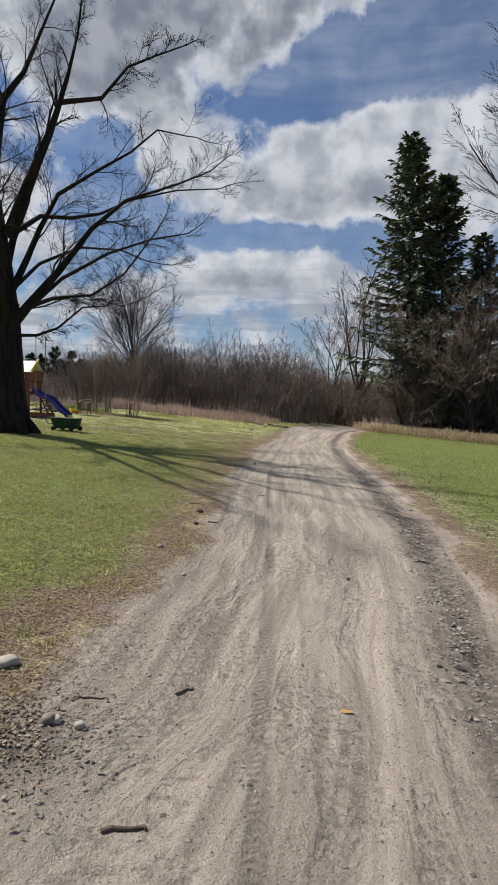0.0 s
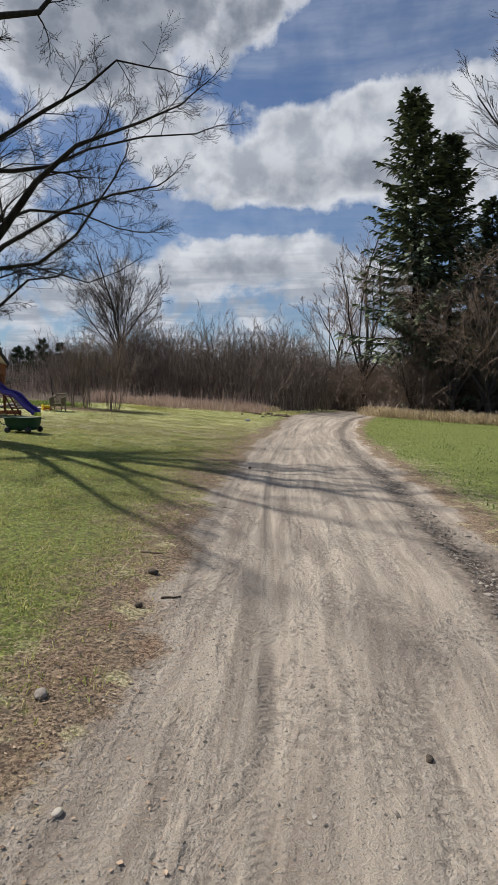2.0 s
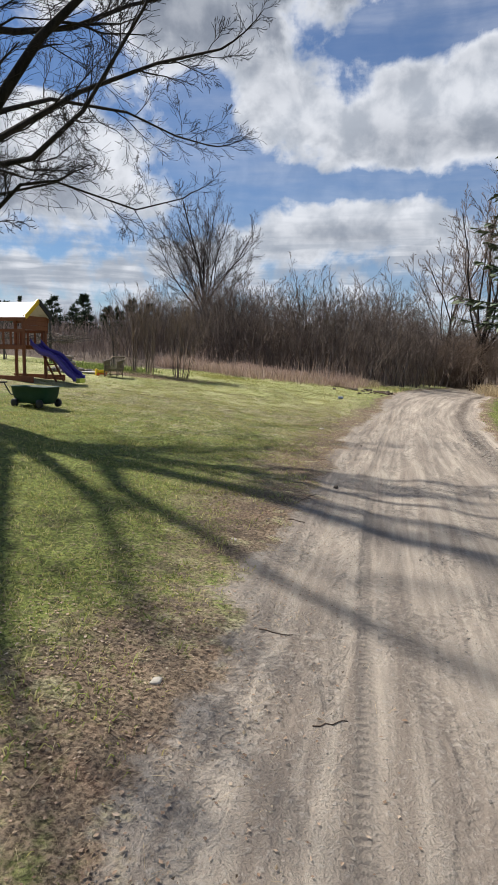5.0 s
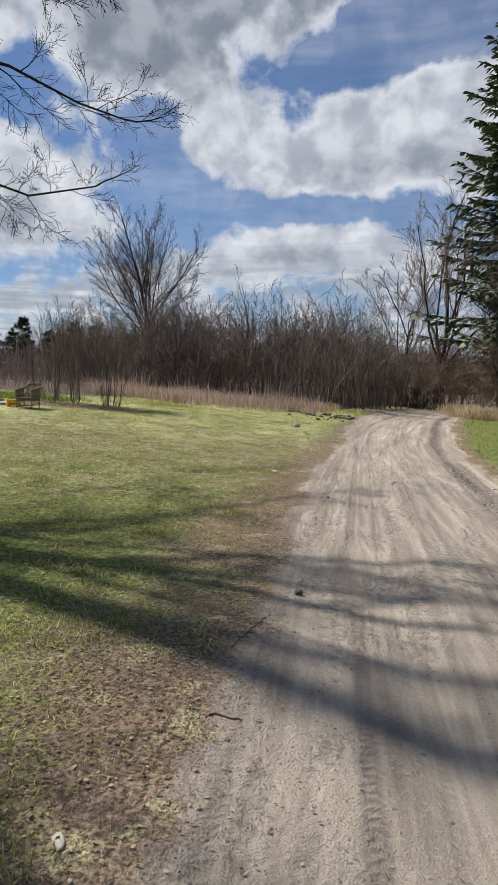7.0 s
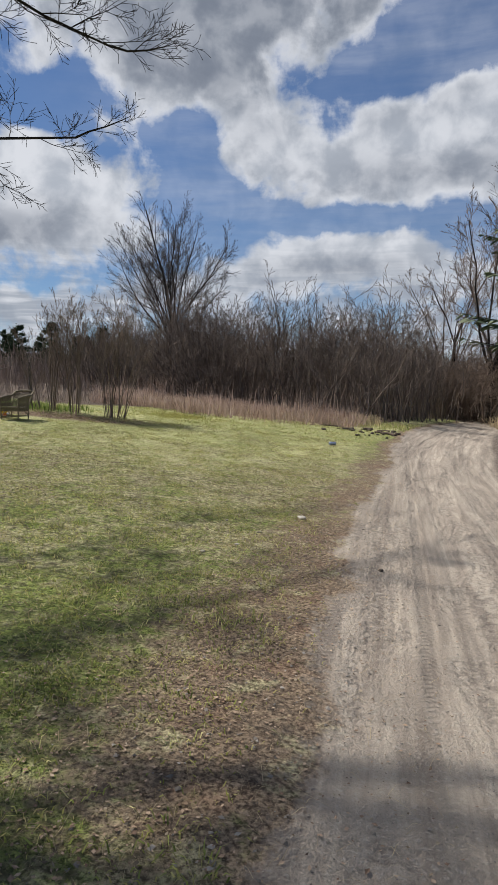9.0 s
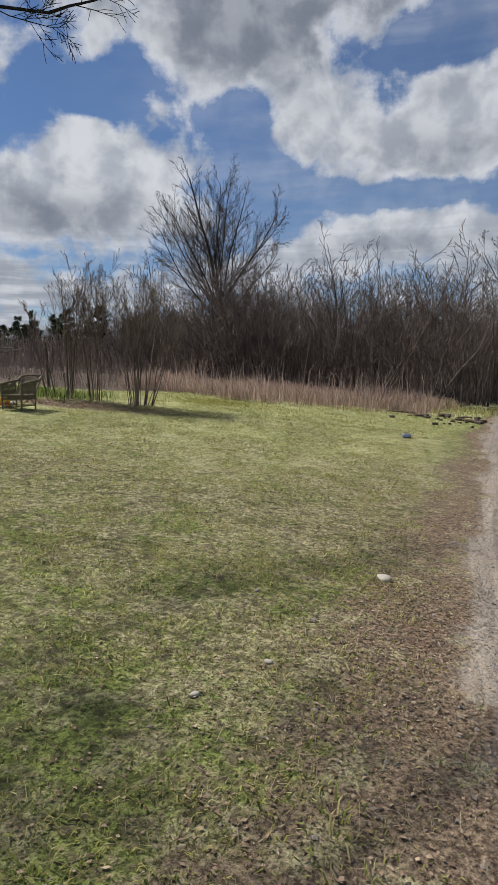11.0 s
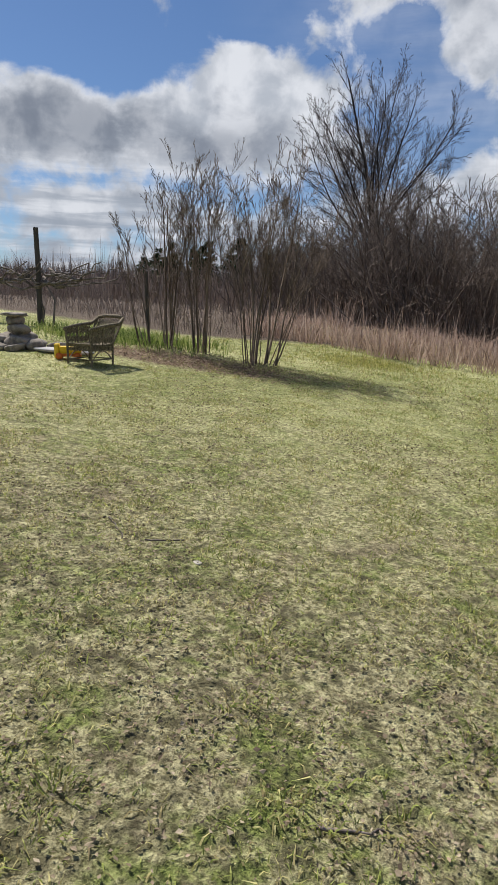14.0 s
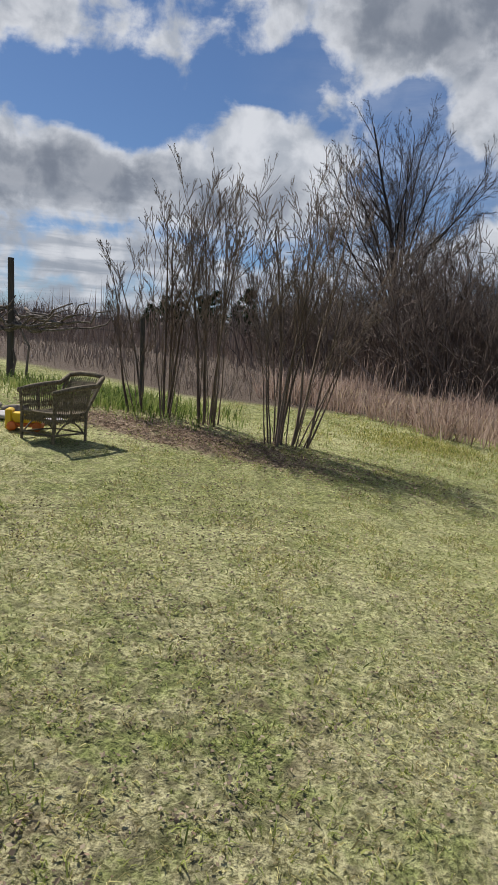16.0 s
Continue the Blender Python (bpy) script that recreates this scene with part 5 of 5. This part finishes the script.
def build_chair():
    root = thing("wicker_chair", at(-7.7, 28.95, 0.0), "old weathered wicker armchair on the lawn", "chair", turn=-4)
    root.scale = (0.74, 0.74, 0.84)
    W, D, SH = 0.62, 0.60, 0.36      # faces local -y
    arm, back = 0.62, 0.76

    def lattice(a, b, c, e, count, name):
        """Woven panel between the lower edge a-b and the upper edge c-e."""
        a, b, c, e = (Vector(v) for v in (a, b, c, e))
        sh = Shape()
        for k in range(count + 1):
            u = k / count
            sh.tube([a.lerp(b, u), c.lerp(e, u)], 0.006, 4)
        for k in range(count):
            u, v = k / count, min(1, (k + 2) / count)
            sh.tube([a.lerp(b, u), c.lerp(e, v)], 0.005, 4)
            sh.tube([a.lerp(b, v), c.lerp(e, u)], 0.005, 4)
        return sh.done(name, WICKER, root)

    x, y = W / 2, D / 2
    for sx in (-x, x):
        Shape().tube([(sx * 0.97, -y, 0), (sx, -y, SH), (sx * 1.06, -y - 0.02, arm)], 0.022, 7).done("leg", WICKER, root)
        Shape().tube([(sx * 0.97, y, 0), (sx, y, SH), (sx * 1.1, y + 0.27, back)], 0.022, 7).done("leg", WICKER, root)
        Shape().tube([(sx * 1.08, -y - 0.05, arm - 0.02), (sx * 1.12, -y * 0.4, arm + 0.02), (sx * 1.12, y * 0.5, arm + 0.05), (sx * 1.14, y + 0.14, back - 0.07), (sx * 1.05, y + 0.30, back + 0.03)], 0.03, 8).done("arm_rail", WICKER, root, "", True)
        lattice((sx, -y, SH), (sx, 0, SH), (sx * 1.06, -y, arm), (sx * 1.1, 0, arm + 0.03), 8, "arm_panel")
        lattice((sx, 0.02, SH), (sx, y, SH), (sx * 1.1, 0.02, arm + 0.03), (sx * 1.1, y + 0.06, arm + 0.08), 8, "arm_panel")
        Shape().tube([(sx, 0, SH - 0.1), (sx * 1.1, 0, arm + 0.03)], 0.014, 6).done("arm_post", WICKER, root)
        lattice((sx, -y, SH - 0.12), (sx, y, SH - 0.12), (sx, -y, SH), (sx, y, SH), 16, "apron")
        arch = [(sx, -y + D * k / 8, 0.06 + 0.19 * math.sin(math.pi * k / 8)) for k in range(9)]
        Shape().tube(arch, 0.012, 5).done("brace", WICKER, root)
        Shape().tube([(sx, -y, 0.1), (sx, y, 0.1)], 0.012, 5).done("stretcher", WICKER, root)
    Shape().tube([(-x * 1.06, y + 0.30, back + 0.03), (-x * 0.5, y + 0.33, back + 0.06), (x * 0.5, y + 0.33, back + 0.06), (x * 1.06, y + 0.30, back + 0.03)], 0.032, 8).done("top_rail", WICKER, root, "", True)
    lattice((-x, y, SH), (x, y, SH), (-x * 1.05, y + 0.31, back + 0.02), (x * 1.05, y + 0.31, back + 0.02), 16, "backrest")
    lattice((-x, -y, SH - 0.12), (x, -y, SH - 0.12), (-x, -y, SH), (x, -y, SH), 16, "apron")
    lattice((-x, y, SH - 0.12), (x, y, SH - 0.12), (-x, y, SH), (x, y, SH), 16, "apron")
    seat = Shape()
    for k in range(26):
        q = -x + W * (k + 0.5) / 26
        seat.tube([(q, -y, SH), (q, -y * 0.3, SH - 0.02), (q, y * 0.5, SH - 0.02), (q, y, SH)], 0.012, 4)
    seat.done("seat", WICKER, root)
    for yy in (-y, y):
        Shape().tube([(-x, yy, 0.1), (x, yy, 0.1)], 0.012, 5).done("stretcher", WICKER, root)
        Shape().tube([(-x, yy, SH), (x, yy, SH)], 0.018, 6).done("seat_rail", WICKER, root)


build_chair()


def build_toy():
    root = thing("toy_truck", at(-8.2, 29.0, 0.0), "yellow and orange plastic toy truck beside the wicker chair", "toy", turn=35)
    root.scale = (0.72, 0.72, 0.72)
    Shape().box((-0.17, 0, 0.17), (0.10, 0.24, 0.30), bevel=0.02).done("cab", YELLOW, root)
    Shape().loft([[(-0.1, -0.1, 0.12), (0.3, -0.1, 0.12), (0.3, 0.1, 0.12), (-0.1, 0.1, 0.12)], [(-0.12, -0.14, 0.26), (0.36, -0.14, 0.26), (0.36, 0.14, 0.26), (-0.12, 0.14, 0.26)]]).done("bed", YELLOW, root)
    Shape().box((0.08, 0, 0.085), (0.46, 0.2, 0.06), bevel=0.015).done("chassis", ORANGE, root, "orange red chassis")
    for sx in (-0.12, 0.24):
        for sy in (-0.12, 0.12):
            rim = [[(sx + math.cos(6.28319 * k / 14) * r, sy + w, 0.07 + math.sin(6.28319 * k / 14) * r) for k in range(14)] for w, r in ((-0.03, 0.05), (-0.02, 0.07), (0.02, 0.07), (0.03, 0.05))]
            Shape().loft(rim).done("wheel", ORANGE, root, "", True)


build_toy()


def build_stone_pile():
    r = random.Random(8)
    spots = [(-9.3, 29.2, 0.42, 0.3, 0.24), (-9.65, 29.15, 0.4, 0.34, 0.26), (-9.05, 29.3, 0.36, 0.3, 0.2), (-9.45, 29.45, 0.4, 0.36, 0.3), (-9.75, 29.5, 0.36, 0.3, 0.22),
             (-9.2, 29.0, 0.3, 0.22, 0.12), (-9.9, 29.3, 0.34, 0.3, 0.16), (-9.5, 28.95, 0.3, 0.2, 0.12), (-8.85, 29.55, 0.3, 0.24, 0.14), (-10.1, 29.1, 0.32, 0.26, 0.12)]
    for k, (x, y, a, b, c) in enumerate(spots):
        ob = Shape().lump((0, 0, 0), (a, b, c), k + 1, 0.3, 3).done("field_stone", ROCK, smooth_it=True)
        ob.matrix_world = Matrix.Translation(at(x, y, c * 0.4)) @ pose(0, 0, 0, r.uniform(-8, 8), r.uniform(-8, 8), r.uniform(0, 180))
        tagged(ob, "rough grey field stone in the pile on the lawn", "stone", "stone pile")
    for k, (x, y, up, a, b, c) in enumerate(((-9.4, 29.3, 0.30, 0.36, 0.3, 0.16), (-9.5, 29.32, 0.42, 0.28, 0.26, 0.17), (-9.48, 29.3, 0.52, 0.4, 0.34, 0.07))):
        ob = Shape().lump((0, 0, 0), (a, b, c), k + 21, 0.2, 3).done("stacked_stone", ROCK, smooth_it=True)
        ob.matrix_world = Matrix.Translation(at(x, y, up)) @ pose(0, 0, 0, 0, 0, 40 * k)
        tagged(ob, "flat grey stone stacked on top of the pile", "stone", "stone pile")
    ob = Shape().lump((0, 0, 0), (0.95, 0.5, 0.09), 31, 0.12, 3).done("stone_slab", SLAB, smooth_it=True)
    ob.matrix_world = Matrix.Translation(at(-8.62, 29.45, 0.03)) @ pose(0, 0, 0, 0, 3, 30)
    tagged(ob, "flat pale grey stone slab lying beside the pile", "stone")


build_stone_pile()


def build_trellis():
    root = thing("grape_trellis", at(-11.4, 31.9, 0), "weathered grape trellis with bare trailing vines", "trellis")
    r = random.Random(3)
    Shape().tube([(0, 0, -0.1), (0.01, 0, 1.0), (-0.02, 0, 1.95)], 0.06, 9, 0.05).done("post", POST, root, "dark grey wooden post")
    Shape().tube([(-1.6, -0.6, 0.1), (-1.62, -0.6, 1.2)], 0.04, 8).done("post", POST, root)
    Shape().tube([(2.5, 0.3, -0.3), (2.45, 0.3, 1.1)], 0.035, 8).done("post", POST, root)
    for z0, z1 in ((1.12, 1.02), (0.92, 0.85)):
        Shape().tube([(-4.5, -0.8, z0 + 0.1), (0, 0, z0), (2.5, 0.3, z1)], 0.004, 4).done("wire", POST, root)
    for k in range(26):
        x0 = r.uniform(-3.5, 0.5)
        span = r.uniform(0.9, 2.3)
        z = r.uniform(0.92, 1.2)
        pts = []
        for i in range(9):
            u = i / 8
            pts.append((x0 + span * u, 0.12 * x0 * 0.6 + r.uniform(-0.1, 0.1), z - 0.22 * math.sin(3.14 * u) + r.uniform(-0.05, 0.05) + 0.12 * u))
        Shape().tube(pts, r.uniform(0.022, 0.042), 6, 0.010).done("vine", VINE, root, "", True)
    for k in range(4):
        x0 = r.uniform(-2.6, 1.5)
        pts = [(x0 + r.uniform(-0.06, 0.06) * i, 0.1 * x0, -0.2 + i * 0.24) for i in range(6)]
        Shape().tube(pts, 0.025, 6, 0.014).done("vine_trunk", VINE, root, "", True)


build_trellis()


def build_tree_swing():
    root = thing("tree_swing", at(-6.0, 17.55, 0.0), "rope swing hanging from a low maple limb", "swing")
    for x in (0.0, 0.26):
        Shape().tube([(x, 0, 2.66), (x, 0, 0.52)], 0.011, 5).done("rope", ROPE, root)
    Shape().box((0.13, 0, 0.50), (0.42, 0.17, 0.03)).done("swing_seat", POST, root, "small dark plank seat")


def build_red_toy():
    root = thing("ride_on_toy", at(-6.95, 16.2, 0.0), "red plastic ride-on toy on the lawn", "toy", turn=20)
    Shape().loft([[(-0.28, -0.12, 0.1), (0.28, -0.12, 0.1), (0.28, 0.12, 0.1), (-0.28, 0.12, 0.1)], [(-0.3, -0.15, 0.2), (0.3, -0.15, 0.22), (0.3, 0.15, 0.22), (-0.3, 0.15, 0.2)], [(-0.18, -0.1, 0.3), (0.1, -0.1, 0.28), (0.1, 0.1, 0.28), (-0.18, 0.1, 0.3)]]).done("body", RED, root)
    Shape().tube([(0.2, 0, 0.22), (0.14, 0, 0.5)], 0.02, 6).done("steering_post", YELLOW, root)
    Shape().tube([(0.13, -0.12, 0.5), (0.13, 0.12, 0.5)], 0.02, 6).done("handlebar", YELLOW, root)
    for sx in (-0.2, 0.2):
        for sy in (-0.15, 0.15):
            rim = [[(sx + math.cos(6.28319 * k / 14) * q, sy + w, 0.09 + math.sin(6.28319 * k / 14) * q) for k in range(14)] for w, q in ((-0.03, 0.06), (-0.02, 0.09), (0.02, 0.09), (0.03, 0.06))]
            Shape().loft(rim).done("wheel", BLACK, root, "", True)


build_red_toy()
build_tree_swing()

# ---- logs, sticks and stones lying about ----


def stick(name, a, b, r, label, bend=0.03, mat=None, category="stick", seed=0):
    q = random.Random(seed)
    a, b = Vector(a), Vector(b)
    pts = []
    for i in range(7):
        u = i / 6
        p = a.lerp(b, u) + Vector((q.uniform(-bend, bend), q.uniform(-bend, bend), 0))
        pts.append(at(p.x, p.y, r * 0.6))
    ob = Shape().tube(pts, r, 7, r * 0.55).done(name, mat or STICK, smooth_it=True)
    return tagged(ob, label, category)


q = random.Random(17)
for k in range(9):
    x, y, turn, long = q.uniform(0.1, 2.0), q.uniform(33.0, 35.2), q.uniform(-0.6, 0.9), q.uniform(0.25, 0.7)
    x = min(x, float(np.interp(y, EDGE_Y, LEFT_X)) - 0.1)
    stick("log", (x, y, 0), (x - long * math.cos(turn), y + long * math.sin(turn), 0), q.uniform(0.02, 0.05), "short rotting log lying at the drive's edge", 0.05, category="log", seed=k)
CLOD = material("dark soil", bark_like((0.03, 0.024, 0.019), (0.12, 0.098, 0.075), 16.0, 1.0, 0.012), 0.95)
for k in range(26):
    x, y = q.gauss(0.75, 0.55), q.gauss(33.7, 0.55)
    a = q.uniform(0.06, 0.2)
    ob = Shape().lump((0, 0, 0), (a, a * q.uniform(0.6, 1), a * q.uniform(0.4, 0.7)), 90 + k, 0.45, 2).done("soil_clod", CLOD, smooth_it=True)
    ob.matrix_world = Matrix.Translation(at(x, y, a * 0.12)) @ pose(0, 0, 0, 0, 0, q.uniform(0, 180))
    tagged(ob, "dark clod of dug soil at the drive's edge", "soil", "dug soil at the verge")
for k, (x0, y0, x1, y1, r) in enumerate(((-0.9, 3.20, -0.72, 3.24, 0.006), (-0.38, 3.40, -0.31, 3.52, 0.009), (-0.53, 2.30, -0.37, 2.33, 0.012), (0.08, 10.92, 0.24, 11.03, 0.004), (-0.28, 11.76, -0.08, 11.80, 0.005),
                                         (-0.32, 15.0, -0.2, 15.38, 0.0045), (-0.2, 15.38, -0.12, 15.6, 0.004), (-0.34, 14.24, -0.18, 14.25, 0.006), (-3.6, 24.35, -3.4, 24.45, 0.006), (-3.95, 24.5, -3.7, 24.3, 0.006),
                                         (-2.1, 23.0, -1.9, 23.1, 0.006), (-1.7, 24.2, -1.45, 24.3, 0.006), (-0.55, 8.0, -0.4, 8.1, 0.01), (-0.9, 9.2, -0.7, 9.15, 0.012), (1.9, 7.3, 2.1, 7.32, 0.012))):
    stick("stick", (x0, y0, 0), (x1, y1, 0), r, "thin dry stick lying on the ground", 0.012, VINE if 8 <= k <= 11 else None, seed=30 + k)
rocks = [(-0.92, 2.96, 0.06, 0.05, 0.04, PALE_ROCK, "pale stone beside the drive"), (-0.80, 2.94, 0.05, 0.045, 0.035, PALE_ROCK, "pale stone beside the drive"), (-0.59, 5.58, 0.05, 0.035, 0.02, PALE_ROCK, "pale stone beside the drive"), (-0.92, 6.39, 0.10, 0.06, 0.04, ROCK, "grey stone among the leaf litter"),
         (-0.69, 8.54, 0.08, 0.07, 0.05, CLOD, "dark clod at the drive's edge"), (-0.68, 7.79, 0.06, 0.05, 0.04, CLOD, "dark clod at the drive's edge"), (-1.34, 3.43, 0.14, 0.10, 0.06, PALE_ROCK, "pale flat stone at the drive's edge"), (0.97, 6.2, 0.055, 0.035, 0.025, CLOD, "small dark stone on the drive"),
         (-0.36, 21.9, 0.12, 0.09, 0.035, PALE_ROCK, "pale round flat stone at the drive's edge"), (-3.2, 24.25, 0.06, 0.04, 0.005, PALE_ROCK, "pale whitish stone lying in the grass"),
         (0.07, 16.14, 0.06, 0.05, 0.05, CLOD, "small dark stone on the drive"), (-1.14, 19.95, 0.05, 0.035, 0.02, PALE_ROCK, "pale stone lying in the grass"),
         (-0.66, 10.98, 0.07, 0.05, 0.02, PALE_ROCK, "flat pale stone among the leaf litter"), (-0.71, 13.32, 0.09, 0.04, 0.015, PALE_ROCK, "flat pale stone among the leaf litter"),
         (-0.9, 20.4, 0.045, 0.035, 0.02, PALE_ROCK, "pale stone lying in the grass"), (-0.75, 21.0, 0.055, 0.04, 0.02, ROCK, "grey stone lying in the grass"), (-0.95, 2.95, 0.07, 0.06, 0.05, ROCK, "grey stone beside the drive"),
         (-1.15, 21.3, 0.05, 0.035, 0.018, ROCK, "grey stone lying in the grass"), (0.45, 20.2, 0.05, 0.04, 0.03, CLOD, "small dark stone on the drive")]
for k, (x, y, a, b, c, mat, label) in enumerate(rocks):
    ob = Shape().lump((0, 0, 0), (a, b, c), 60 + k, 0.3, 2).done("stone", mat, smooth_it=True)
    ob.matrix_world = Matrix.Translation(at(x, y, c * 0.3)) @ pose(0, 0, 0, 0, 0, 37 * k)
    tagged(ob, label, "stone")
can = thing("crushed_can", at(-0.08, 30.0, 0.04), "crushed blue and silver drink can on the grass", "can", turn=25)
rings = [[(x, math.cos(6.28319 * k / 16) * r * sq, math.sin(6.28319 * k / 16) * r) for k in range(16)] for x, r, sq in ((-0.11, 0.035, 1), (-0.1, 0.06, 1), (-0.03, 0.062, 0.8), (0.0, 0.05, 1.1), (0.04, 0.06, 0.8), (0.1, 0.06, 1), (0.11, 0.035, 1))]
can.scale = (0.8, 0.8, 0.7)
Shape().loft(rings).done("shell", ALU, can, "", True)
leaf = Shape().loft([[(-0.05, -0.005, 0.01), (-0.02, -0.03, 0.014), (0.03, -0.025, 0.008), (0.06, 0.0, 0.012), (0.03, 0.025, 0.006), (-0.02, 0.03, 0.012)], [(-0.05, -0.005, 0.012), (-0.02, -0.03, 0.016), (0.03, -0.025, 0.01), (0.06, 0.0, 0.014), (0.03, 0.025, 0.008), (-0.02, 0.03, 0.014)]]).done("fallen_leaf", ORANGE_LEAF)
leaf.matrix_world = Matrix.Translation(at(0.55, 3.43, 0.002)) @ Matrix.Diagonal((0.75, 0.75, 0.4, 1))
tagged(leaf, "fallen orange leaf lying on the drive", "leaf")
